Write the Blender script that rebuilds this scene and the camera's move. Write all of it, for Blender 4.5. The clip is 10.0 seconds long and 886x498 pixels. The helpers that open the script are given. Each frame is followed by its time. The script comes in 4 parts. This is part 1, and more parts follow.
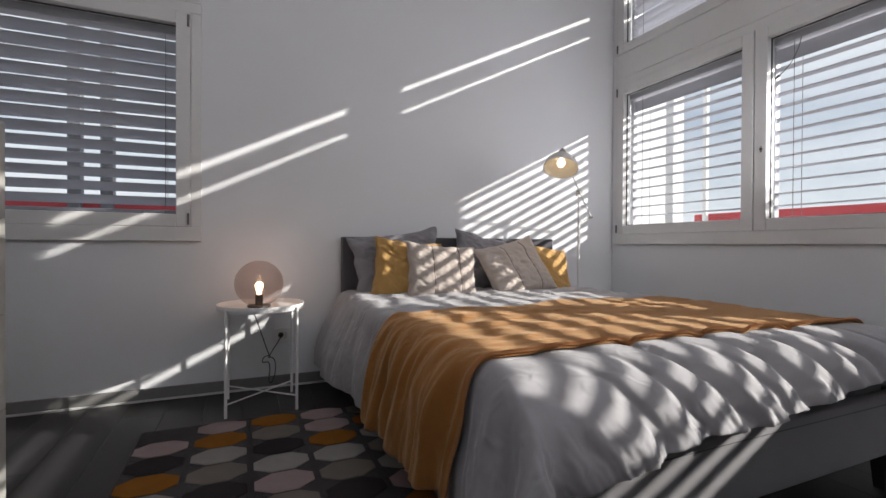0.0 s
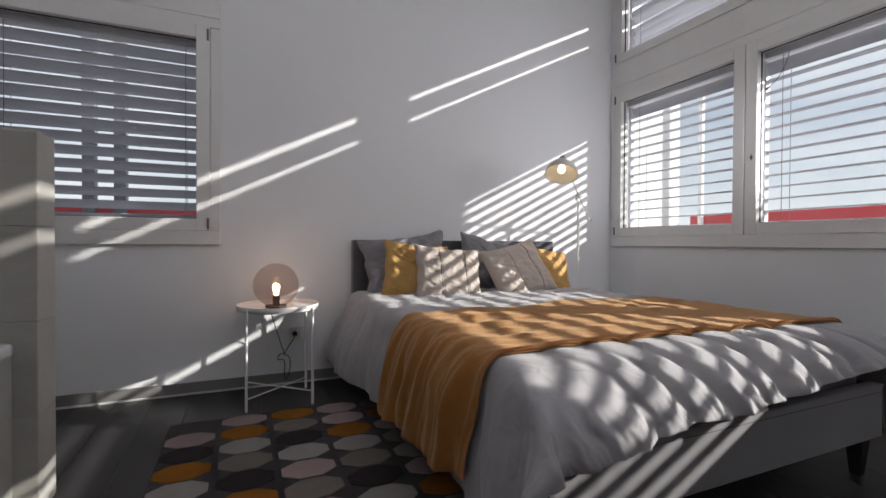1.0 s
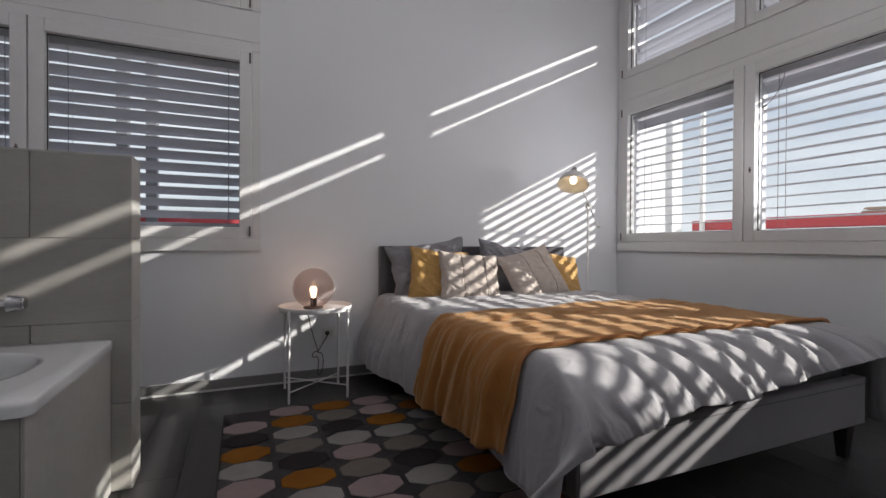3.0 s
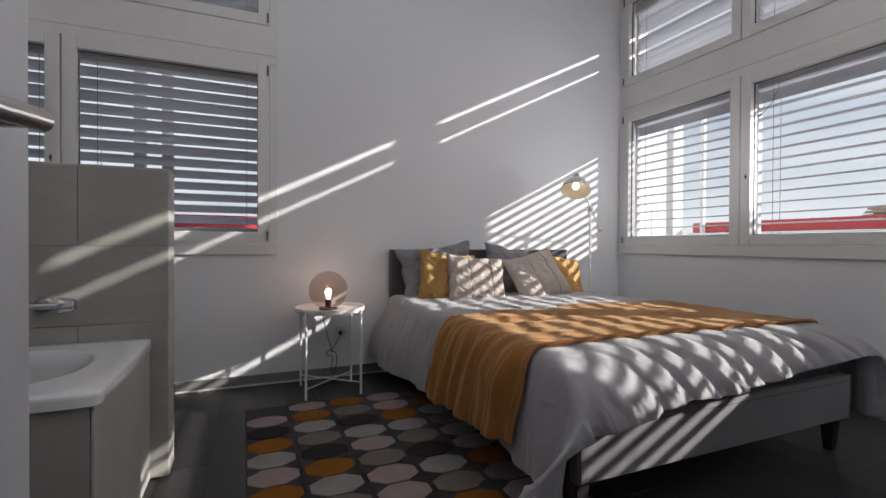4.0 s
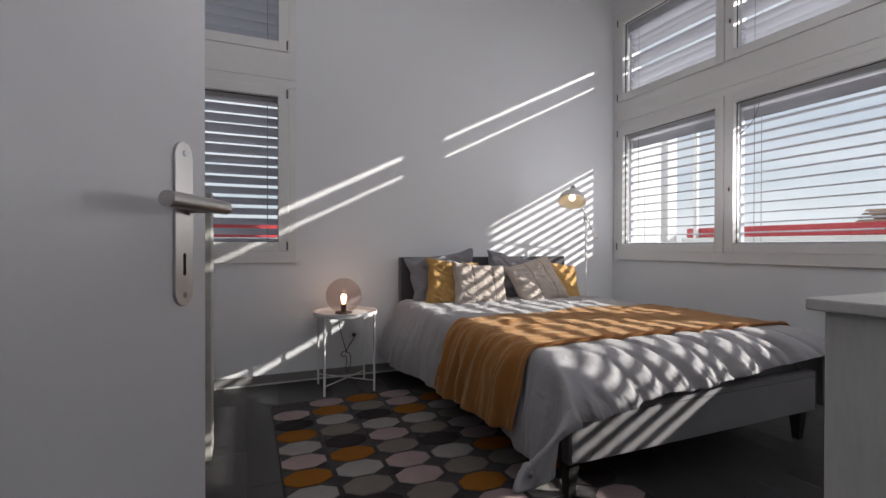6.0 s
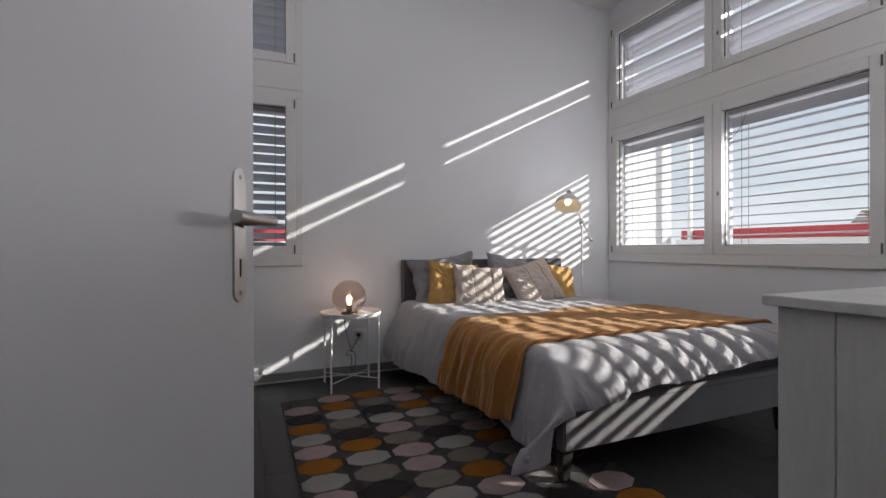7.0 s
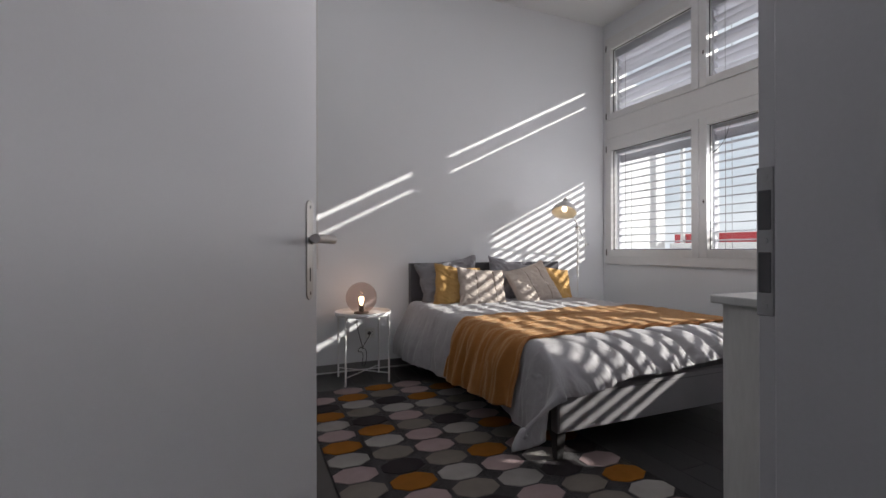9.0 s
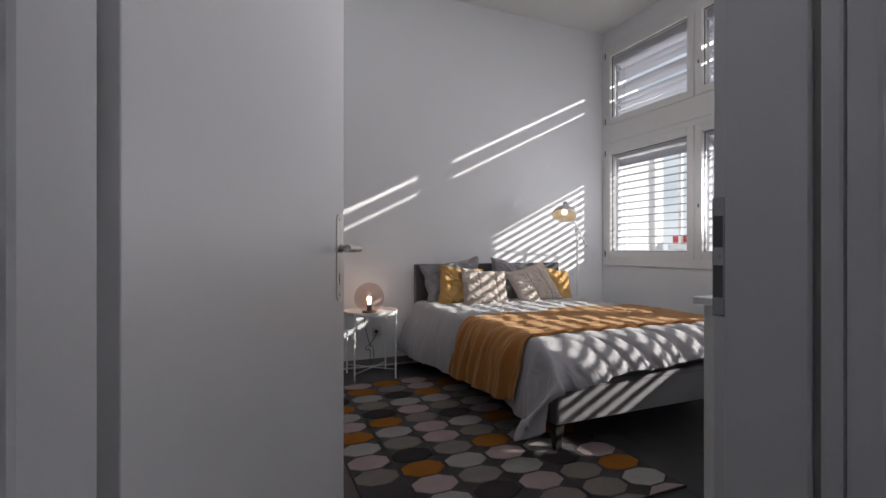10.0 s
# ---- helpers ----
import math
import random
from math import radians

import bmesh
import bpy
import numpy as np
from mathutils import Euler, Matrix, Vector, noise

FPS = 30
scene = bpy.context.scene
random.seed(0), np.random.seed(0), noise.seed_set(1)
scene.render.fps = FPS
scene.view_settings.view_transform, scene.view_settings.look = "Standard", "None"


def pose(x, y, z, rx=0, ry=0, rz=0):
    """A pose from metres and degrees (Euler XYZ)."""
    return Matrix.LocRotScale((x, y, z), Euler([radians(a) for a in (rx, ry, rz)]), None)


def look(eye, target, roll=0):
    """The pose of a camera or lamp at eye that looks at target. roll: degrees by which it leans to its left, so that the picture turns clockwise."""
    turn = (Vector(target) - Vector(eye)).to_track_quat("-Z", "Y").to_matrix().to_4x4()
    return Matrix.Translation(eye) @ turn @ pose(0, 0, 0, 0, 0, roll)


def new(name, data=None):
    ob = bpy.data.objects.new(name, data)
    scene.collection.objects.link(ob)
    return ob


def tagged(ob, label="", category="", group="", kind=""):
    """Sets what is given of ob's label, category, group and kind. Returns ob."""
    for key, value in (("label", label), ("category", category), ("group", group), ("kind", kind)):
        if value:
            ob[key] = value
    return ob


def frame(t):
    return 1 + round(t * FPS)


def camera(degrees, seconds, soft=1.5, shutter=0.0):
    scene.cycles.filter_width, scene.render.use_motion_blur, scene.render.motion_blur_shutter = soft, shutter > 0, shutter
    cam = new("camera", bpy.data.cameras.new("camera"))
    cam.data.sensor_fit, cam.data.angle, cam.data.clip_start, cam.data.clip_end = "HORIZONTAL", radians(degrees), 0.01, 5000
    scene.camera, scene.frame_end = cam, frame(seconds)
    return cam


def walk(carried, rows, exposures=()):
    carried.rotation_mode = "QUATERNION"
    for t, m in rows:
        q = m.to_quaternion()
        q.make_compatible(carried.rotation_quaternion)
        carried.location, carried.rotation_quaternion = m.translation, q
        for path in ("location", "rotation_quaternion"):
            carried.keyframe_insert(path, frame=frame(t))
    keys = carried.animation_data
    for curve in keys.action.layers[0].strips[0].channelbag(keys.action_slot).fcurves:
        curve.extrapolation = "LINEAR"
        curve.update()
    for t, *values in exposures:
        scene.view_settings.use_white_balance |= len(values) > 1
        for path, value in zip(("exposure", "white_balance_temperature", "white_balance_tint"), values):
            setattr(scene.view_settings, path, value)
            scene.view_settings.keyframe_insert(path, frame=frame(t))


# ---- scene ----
cam = camera(88.0, 10.0)
PATH = [
    (0, (-2.837, -2.964, 0.85), (-2.038, -1.13, 0.833), 0.3),
    (0.5, (-2.88, -3.024, 0.863), (-2.08, -1.191, 0.842), 0.3),
    (1, (-2.942, -3.072, 0.879), (-2.136, -1.242, 0.855), 0.3),
    (1.5, (-3.0, -3.099, 0.89), (-2.189, -1.271, 0.868), 0.3),
    (2, (-3.049, -3.138, 0.905), (-2.245, -1.307, 0.882), 0.3),
    (2.5, (-3.111, -3.178, 0.904), (-2.305, -1.348, 0.885), 0.3),
    (4, (-3.259, -3.345, 0.938), (-2.467, -1.509, 0.919), 0.3),
    (4.5, (-3.297, -3.394, 0.946), (-2.509, -1.556, 0.929), 0.2),
    (5, (-3.33, -3.449, 0.968), (-2.543, -1.611, 0.952), 0.2),
    (5.5, (-3.36, -3.511, 0.985), (-2.575, -1.672, 0.969), 0.2),
    (7, (-3.466, -3.698, 0.997), (-2.675, -1.861, 0.994), -0.1),
    (7.5, (-3.502, -3.771, 1.018), (-2.715, -1.933, 1.009), -0.0),
    (8, (-3.536, -3.836, 1.018), (-2.752, -1.996, 1.014), -0.0),
    (8.5, (-3.564, -3.889, 1.017), (-2.782, -2.048, 1.018), -0.1),
    (9, (-3.612, -3.934, 1.021), (-2.822, -2.097, 1.024), -0.1),
    (9.5, (-3.644, -4.0, 1.033), (-2.861, -2.16, 1.032), -0.1),
    (10, (-3.701, -4.065, 1.044), (-2.915, -2.226, 1.043), -0.0),
]
walk(cam, [(t, look(eye, aim, lean)) for t, eye, aim, lean in PATH])

# ---------------------------------------------------------------- light
SUN_WAY = Vector((-1.775, 1.0, -0.889)).normalized()
world = bpy.data.worlds.new("sky")
scene.world = world
world.use_nodes = True
wn, wl = world.node_tree.nodes, world.node_tree.links
sky = wn.new("ShaderNodeTexSky")
sky.sky_type, sky.sun_disc = "NISHITA", False
sky.sun_elevation = math.asin(-SUN_WAY.z)
sky.sun_rotation = math.atan2(-SUN_WAY.x, -SUN_WAY.y)
sky.air_density, sky.dust_density, sky.ozone_density = 1.0, 0.8, 4.5
cloud = wn.new("ShaderNodeTexNoise")
cloud.inputs["Scale"].default_value, cloud.inputs["Detail"].default_value = 2.4, 6
coord, squash = wn.new("ShaderNodeTexCoord"), wn.new("ShaderNodeMapping")
squash.inputs["Scale"].default_value = (1.0, 1.0, 3.2)
wl.new(coord.outputs["Generated"], squash.inputs["Vector"])
wl.new(squash.outputs["Vector"], cloud.inputs["Vector"])
ramp = wn.new("ShaderNodeValToRGB")
ramp.color_ramp.elements[0].position, ramp.color_ramp.elements[1].position = 0.3, 0.6
ramp.color_ramp.elements[0].color = (0.5, 0.5, 0.5, 1)
blend = wn.new("ShaderNodeMix")
blend.data_type = "RGBA"
blend.inputs[7].default_value = (10.5, 10.9, 11.6, 1)
wl.new(cloud.outputs["Fac"], ramp.inputs["Fac"])
wl.new(ramp.outputs["Color"], blend.inputs[0])
wl.new(sky.outputs["Color"], blend.inputs[6])
wl.new(blend.outputs[2], wn["Background"].inputs["Color"])
wn["Background"].inputs["Strength"].default_value = 0.09

SUN_POWER, SKYLIGHT, SKYLIGHT_LEFT = 7.4, 18.0, 1.5
sun = new("sun", bpy.data.lights.new("sun", "SUN"))
sun.data.energy, sun.data.angle, sun.data.color = SUN_POWER, radians(0.5), (1.0, 0.96, 0.9)
sun.matrix_world = look((0, 0, 0), SUN_WAY)


def skylight(name, at, way, wide, high, watts, fan=85):
    """Added area lamp inside a window, aimed mostly up, standing in for sky light."""
    lamp = new(name, bpy.data.lights.new(name, "AREA"))
    lamp.data.shape, lamp.data.size, lamp.data.size_y = "RECTANGLE", wide, high
    lamp.data.energy, lamp.data.spread, lamp.data.color = watts, radians(fan), (0.955, 0.94, 0.985)
    lamp.matrix_world = look(at, Vector(at) + Vector(way))
    return lamp


for yc in (-1.72, -2.86):
    skylight("fill_east", (-0.13, yc, 1.35), (-0.75, -0.18, 0.54), 0.9, 0.3, SKYLIGHT)
# Extra fill lamp, added to brighten the right end of the bed wall.
skylight("fill_east", (-0.10, -1.45, 1.5), (-0.4, 0.9, 0.05), 0.5, 0.6, SKYLIGHT * 0.2, 120)
# Unseen fill lamp, added to brighten the open door and the hall.
skylight("fill_hall", (-0.13, -4.35, 1.6), (-0.75, 0.0, 0.66), 1.0, 0.3, SKYLIGHT * 1.75)
for xc in (-3.67, -4.8):
    skylight("skylight_north", (xc, -0.13, 1.35), (0, -0.62, 0.78), 0.9, 0.3, SKYLIGHT_LEFT)


# ---------------------------------------------------------------- materials
def material(name, color, rough=0.6, metal=0.0, vary=0.08, scale=3.0, fine=60.0, bump=0.1, dist=0.002, stretch=(1, 1, 1),
             spec=0.5, sheen=0.0, fuzz=(1, 1, 1), jitter=0.0, crease=0.0, crease_scale=9.0):
    """A procedural surface: base colour with stains and grain, fine relief."""
    m = bpy.data.materials.new(name)
    m.use_nodes = True
    n, k = m.node_tree.nodes, m.node_tree.links
    b = n["Principled BSDF"]
    b.inputs["Roughness"].default_value, b.inputs["Metallic"].default_value = rough, metal
    b.inputs["Specular IOR Level"].default_value = spec
    if sheen:
        b.inputs["Sheen Weight"].default_value, b.inputs["Sheen Roughness"].default_value = sheen, 0.5
        b.inputs["Sheen Tint"].default_value = (*fuzz, 1)
    co, mp = n.new("ShaderNodeTexCoord"), n.new("ShaderNodeMapping")
    mp.inputs["Scale"].default_value = stretch
    k.new(co.outputs["Object"], mp.inputs["Vector"])
    big, small = n.new("ShaderNodeTexNoise"), n.new("ShaderNodeTexNoise")
    big.inputs["Scale"].default_value, big.inputs["Detail"].default_value = scale, 4
    small.inputs["Scale"].default_value, small.inputs["Detail"].default_value = fine, 3
    for t in (big, small):
        k.new(mp.outputs["Vector"], t.inputs["Vector"])
    add = n.new("ShaderNodeMath")
    add.operation = "MULTIPLY_ADD"
    add.inputs[1].default_value, add.inputs[2].default_value = 0.4, 0.0
    k.new(small.outputs["Fac"], add.inputs[0])
    tot = n.new("ShaderNodeMath")
    tot.operation = "MULTIPLY_ADD"
    tot.inputs[1].default_value = 0.6
    k.new(big.outputs["Fac"], tot.inputs[0])
    k.new(add.outputs[0], tot.inputs[2])
    last = tot.outputs[0]
    if jitter:
        info = n.new("ShaderNodeObjectInfo")
        jit = n.new("ShaderNodeMath")
        jit.operation = "MULTIPLY_ADD"
        jit.inputs[1].default_value = jitter
        k.new(info.outputs["Random"], jit.inputs[0])
        k.new(last, jit.inputs[2])
        last = jit.outputs[0]
    rng = n.new("ShaderNodeMapRange")
    rng.inputs["From Min"].default_value, rng.inputs["From Max"].default_value = 0.3, 0.7 + jitter
    rng.inputs["To Min"].default_value, rng.inputs["To Max"].default_value = 1 - vary, 1 + vary
    k.new(last, rng.inputs["Value"])
    mul = n.new("ShaderNodeVectorMath")
    mul.operation = "MULTIPLY"
    mul.inputs[0].default_value = color
    k.new(rng.outputs[0], mul.inputs[1])
    k.new(mul.outputs[0], b.inputs["Base Color"])
    if bump:
        bp = n.new("ShaderNodeBump")
        bp.inputs["Strength"].default_value, bp.inputs["Distance"].default_value = bump, dist
        k.new(small.outputs["Fac"], bp.inputs["Height"])
        k.new(bp.outputs["Normal"], b.inputs["Normal"])
        if crease:
            fold = n.new("ShaderNodeTexNoise")
            fold.noise_type = "RIDGED_MULTIFRACTAL"
            fold.inputs["Scale"].default_value, fold.inputs["Detail"].default_value = crease_scale, 4
            fold.inputs["Distortion"].default_value = 0.8
            k.new(mp.outputs["Vector"], fold.inputs["Vector"])
            bf = n.new("ShaderNodeBump")
            bf.inputs["Strength"].default_value, bf.inputs["Distance"].default_value = crease, 0.008
            k.new(fold.outputs["Fac"], bf.inputs["Height"])
            k.new(bf.outputs["Normal"], bp.inputs["Normal"])
    return m


def glow(name, color, strength):
    m = bpy.data.materials.new(name)
    m.use_nodes = True
    b = m.node_tree.nodes["Principled BSDF"]
    b.inputs["Base Color"].default_value = (*color, 1)
    b.inputs["Emission Color"].default_value = (*color, 1)
    b.inputs["Emission Strength"].default_value = strength
    return m


def clear(name, tint, gloss=0.9):
    """Thin glass: see-through with a tint, and a reflection that grows at grazing angles."""
    m = bpy.data.materials.new(name)
    m.use_nodes = True
    n, k = m.node_tree.nodes, m.node_tree.links
    n.remove(n["Principled BSDF"])
    tr, gl, fr, mx = (n.new("ShaderNodeBsdfTransparent"), n.new("ShaderNodeBsdfGlossy"), n.new("ShaderNodeLayerWeight"),
                      n.new("ShaderNodeMixShader"))
    tr.inputs["Color"].default_value = (*tint, 1)
    gl.inputs["Color"].default_value = (gloss, gloss, gloss, 1)
    gl.inputs["Roughness"].default_value = 0.02
    fr.inputs["Blend"].default_value = 0.5
    pw, sc = n.new("ShaderNodeMath"), n.new("ShaderNodeMath")
    pw.operation, sc.operation = "POWER", "MULTIPLY_ADD"
    pw.inputs[1].default_value = 4.0
    sc.inputs[1].default_value, sc.inputs[2].default_value = 0.5, 0.035
    k.new(fr.outputs["Facing"], pw.inputs[0])
    k.new(pw.outputs[0], sc.inputs[0])
    k.new(sc.outputs[0], mx.inputs[0])
    k.new(tr.outputs[0], mx.inputs[1])
    k.new(gl.outputs[0], mx.inputs[2])
    k.new(mx.outputs[0], n["Material Output"].inputs["Surface"])
    return m


PLASTER = material("white_plaster", (0.75, 0.755, 0.768), 0.9, vary=0.03, scale=0.8, fine=140, bump=0.12, dist=0.001, spec=0.25)
CEILING = material("ceiling_paint", (0.8, 0.8, 0.79), 0.95, vary=0.02, fine=120, bump=0.08, spec=0.2)
FRAME = material("window_paint", (0.71, 0.7, 0.69), 0.42, vary=0.03, fine=30, bump=0.03)
GASKET = material("black_gasket", (0.02, 0.02, 0.022), 0.7, vary=0.1)
SLAT = material("slat_aluminium", (0.6, 0.6, 0.655), 0.4, metal=0.0, vary=0.04, fine=20, bump=0.02)
RAIL = material("rail_aluminium", (0.66, 0.66, 0.7), 0.45, metal=0.0, vary=0.04)
HINGE = material("hinge_metal", (0.13, 0.12, 0.115), 0.45, 0.3, vary=0.08)
# Backlit shade of the north posts is put into this dark base colour.
POST_SHADED = material("shaded_steel_post", (0.17, 0.17, 0.19), 0.5, vary=0.08, scale=2, fine=60)
CORD = material("blind_cord", (0.16, 0.16, 0.17), 0.8, vary=0.05)
FLOOR = material("dark_vinyl", (0.036, 0.0345, 0.035), 0.36, vary=0.25, scale=5, fine=40, bump=0.12, dist=0.001, stretch=(1, 8, 1), jitter=0.5, spec=0.35)
FLOOR_BED = material("floor_joint", (0.012, 0.012, 0.012), 0.8)
BASE = material("grey_skirting", (0.2, 0.195, 0.19), 0.5, vary=0.06, fine=40, bump=0.03)
BASE_STRIP = material("pale_strip", (0.6, 0.6, 0.58), 0.35, vary=0.04)
DOOR = material("door_lacquer", (0.62, 0.61, 0.62), 0.4, vary=0.02, scale=1.2, fine=220, bump=0.05, dist=0.0006)
JAMB = material("jamb_lacquer", (0.5, 0.5, 0.52), 0.45, vary=0.03, scale=2, fine=160, bump=0.04)
STEEL = material("brushed_steel", (0.52, 0.5, 0.48), 0.32, 1.0, vary=0.06, scale=8, fine=220, bump=0.05, dist=0.0004, stretch=(12, 1, 1))
CHROME = material("chrome", (0.55, 0.55, 0.56), 0.12, 1.0, vary=0.02, bump=0)
STRIKE = material("dull_steel", (0.36, 0.36, 0.37), 0.5, 0.5, vary=0.08, fine=200)
HOLE = material("latch_recess", (0.1, 0.1, 0.105), 0.8)
DARK = material("dark_hole", (0.01, 0.01, 0.01), 0.9)
TILE = material("stone_tile", (0.36, 0.345, 0.315), 0.55, vary=0.14, scale=2.2, fine=26, bump=0.06, dist=0.001, stretch=(1, 1, 5), jitter=0.25)
# Lit copy of the stone: window brightness painted into end, cap and side faces.
TILE_LIT = material("stone_tile_lit", (0.46, 0.45, 0.42), 0.5, vary=0.08, scale=3, fine=30, bump=0.05, dist=0.001)
GROUT = material("grout", (0.29, 0.28, 0.26), 0.9, vary=0.1)
ENAMEL = material("white_enamel", (0.74, 0.74, 0.74), 0.12, vary=0.02, bump=0)
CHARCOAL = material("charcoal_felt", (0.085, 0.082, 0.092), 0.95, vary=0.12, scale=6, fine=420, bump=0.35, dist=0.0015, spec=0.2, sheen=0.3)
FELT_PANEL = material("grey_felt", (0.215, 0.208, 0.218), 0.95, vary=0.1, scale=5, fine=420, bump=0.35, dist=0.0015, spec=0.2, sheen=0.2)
BLACKWOOD = material("black_stained_leg", (0.018, 0.017, 0.017), 0.45, vary=0.2, fine=60, stretch=(1, 1, 0.1))
LINEN = material("grey_linen", (0.345, 0.336, 0.348), 0.92, vary=0.06, scale=4, fine=500, bump=0.25, dist=0.001, spec=0.2, sheen=0.25, crease=0.5, crease_scale=20.0)
SHEET = material("slate_sheet", (0.2, 0.2, 0.215), 0.92, vary=0.05, fine=450, bump=0.2, dist=0.001, spec=0.2)
PILLOW_GREY = material("slate_cotton", (0.23, 0.223, 0.242), 0.92, vary=0.08, scale=6, fine=480, bump=0.25, dist=0.001, spec=0.2, sheen=0.2, crease=0.5, crease_scale=9.0)
MUSTARD = material("mustard_cotton", (0.43, 0.255, 0.085), 0.85, vary=0.1, scale=7, fine=480, bump=0.2, dist=0.001, spec=0.25, sheen=0.2, crease=0.2, crease_scale=7.0)
BEIGE = material("beige_linen", (0.44, 0.385, 0.345), 0.92, vary=0.08, scale=8, fine=420, bump=0.35, dist=0.0015, spec=0.2, crease=0.1, crease_scale=9.0)
THROW = material("ochre_wool", (0.31, 0.125, 0.032), 0.95, vary=0.16, scale=9, fine=320, bump=0.6, dist=0.003, spec=0.15, sheen=0.42, fuzz=(1.0, 0.82, 0.55), crease=0.5, crease_scale=26.0)
SEAM = material("brown_seam", (0.16, 0.125, 0.105), 0.9, vary=0.1)
STITCH = material("ochre_stitch", (0.36, 0.16, 0.06), 0.95, vary=0.15)
METAL_WHITE = material("white_powder_coat", (0.74, 0.735, 0.73), 0.4, vary=0.03, fine=300, bump=0.04)
SHADE = material("shade_enamel", (0.62, 0.595, 0.57), 0.35, vary=0.03, bump=0.02)
SHADE_IN = material("shade_inside", (0.85, 0.78, 0.66), 0.6, vary=0.02)
LAMP_STEEL = material("lamp_nickel", (0.45, 0.43, 0.4), 0.3, 1.0, vary=0.05)
LAMP_DARK = material("bronze_fitting", (0.09, 0.07, 0.06), 0.45, 0.4, vary=0.1)
GLOBE = clear("smoked_rose_glass", (0.79, 0.725, 0.7), 0.95)
GLASS = clear("window_glass", (0.96, 0.97, 0.97), 0.7)
BULB = glow("lit_bulb", (1.0, 0.7, 0.42), 9.0)
BULB_LAMP = glow("lit_lamp_bulb", (1.0, 0.84, 0.62), 2.5)
PLASTIC = material("white_plastic", (0.7, 0.7, 0.68), 0.35, vary=0.02, bump=0)
CABLE = material("dark_cable", (0.04, 0.038, 0.036), 0.6, vary=0.1)
DRESSER = material("chalk_white_wood", (0.6, 0.595, 0.575), 0.6, vary=0.1, scale=3.5, fine=35, bump=0.1, dist=0.001, stretch=(3, 3, 0.5))
RUG_BASE = material("rug_charcoal", (0.017, 0.0135, 0.0155), 0.98, vary=0.2, scale=12, fine=300, bump=0.7, dist=0.004, spec=0.1, sheen=0.2)
RUG_COL = {
    "l": material("rug_pale_grey", (0.26, 0.245, 0.235), 0.98, vary=0.1, scale=14, fine=300, bump=0.7, dist=0.004, spec=0.1),
    "p": material("rug_dusty_pink", (0.29, 0.22, 0.22), 0.98, vary=0.1, scale=14, fine=300, bump=0.7, dist=0.004, spec=0.1),
    "t": material("rug_taupe", (0.165, 0.145, 0.128), 0.98, vary=0.1, scale=14, fine=300, bump=0.7, dist=0.004, spec=0.1),
    "d": material("rug_dark_grey", (0.036, 0.031, 0.033), 0.98, vary=0.15, scale=14, fine=300, bump=0.7, dist=0.004, spec=0.1),
    "m": material("rug_mustard", (0.235, 0.092, 0.016), 0.98, vary=0.12, scale=14, fine=300, bump=0.7, dist=0.004, spec=0.1),
}
RED = material("red_fascia", (0.46, 0.05, 0.06), 0.6, vary=0.1, scale=1.5)
RENDER_WHITE = material("white_render", (0.8, 0.8, 0.8), 0.85, vary=0.04, fine=80, bump=0.1)
ROOF = material("roof_tile", (0.26, 0.17, 0.12), 0.85, vary=0.2, jitter=0.4)
GROUND = material("ground_gravel", (0.12, 0.118, 0.115), 0.95, vary=0.3, scale=0.4, fine=6)
BARK = material("bark", (0.12, 0.09, 0.07), 0.9, vary=0.2, fine=30, bump=0.5)
LEAF = material("autumn_leaf", (0.19, 0.15, 0.035), 0.8, vary=0.4, scale=2, fine=8)


# ---------------------------------------------------------------- mesh helpers
def part(name, bm, mat, parent=None, label="", smooth=False):
    """Links a bmesh as one mesh object, under a thing if there is one."""
    me = bpy.data.meshes.new(name)
    bm.to_mesh(me)
    bm.free()
    if smooth:
        me.polygons.foreach_set("use_smooth", [True] * len(me.polygons))
    me.materials.append(mat)
    ob = new(name, me)
    ob.parent = parent
    if label:
        ob["label"] = label
    return ob


def sheet(name, pts, nu, nv, mat, parent=None, label="", wrap=False):
    """A mesh from a grid of points, nu by nv."""
    faces = []
    for i in range(nu if wrap else nu - 1):
        for j in range(nv - 1):
            a, b = i * nv + j, ((i + 1) % nu) * nv + j
            faces.append((a, b, b + 1, a + 1))
    me = bpy.data.meshes.new(name)
    me.from_pydata([tuple(p) for p in pts], [], faces)
    me.polygons.foreach_set("use_smooth", [True] * len(me.polygons))
    me.materials.append(mat)
    ob = new(name, me)
    ob.parent = parent
    if label:
        ob["label"] = label
    return ob


def add_box(bm, lo, hi, bevel=0.0, m=None, seg=1):
    x0, y0, z0 = (min(a, b) for a, b in zip(lo, hi))
    x1, y1, z1 = (max(a, b) for a, b in zip(lo, hi))
    got = bmesh.ops.create_cube(bm, size=1.0)["verts"]
    for v in got:
        v.co = Vector((x0 + (v.co.x + 0.5) * (x1 - x0), y0 + (v.co.y + 0.5) * (y1 - y0), z0 + (v.co.z + 0.5) * (z1 - z0)))
    if bevel:
        edges = list({e for v in got for e in v.link_edges})
        got = [v for v in bmesh.ops.bevel(bm, geom=edges, offset=bevel, segments=seg, affect="EDGES", profile=0.6)["verts"]] or got
        got = list({v for v in got})
    if m is not None:
        bmesh.ops.transform(bm, matrix=m, verts=got)
    return bm


def box(lo, hi, bevel=0.0, seg=1):
    return add_box(bmesh.new(), lo, hi, bevel, None, seg)


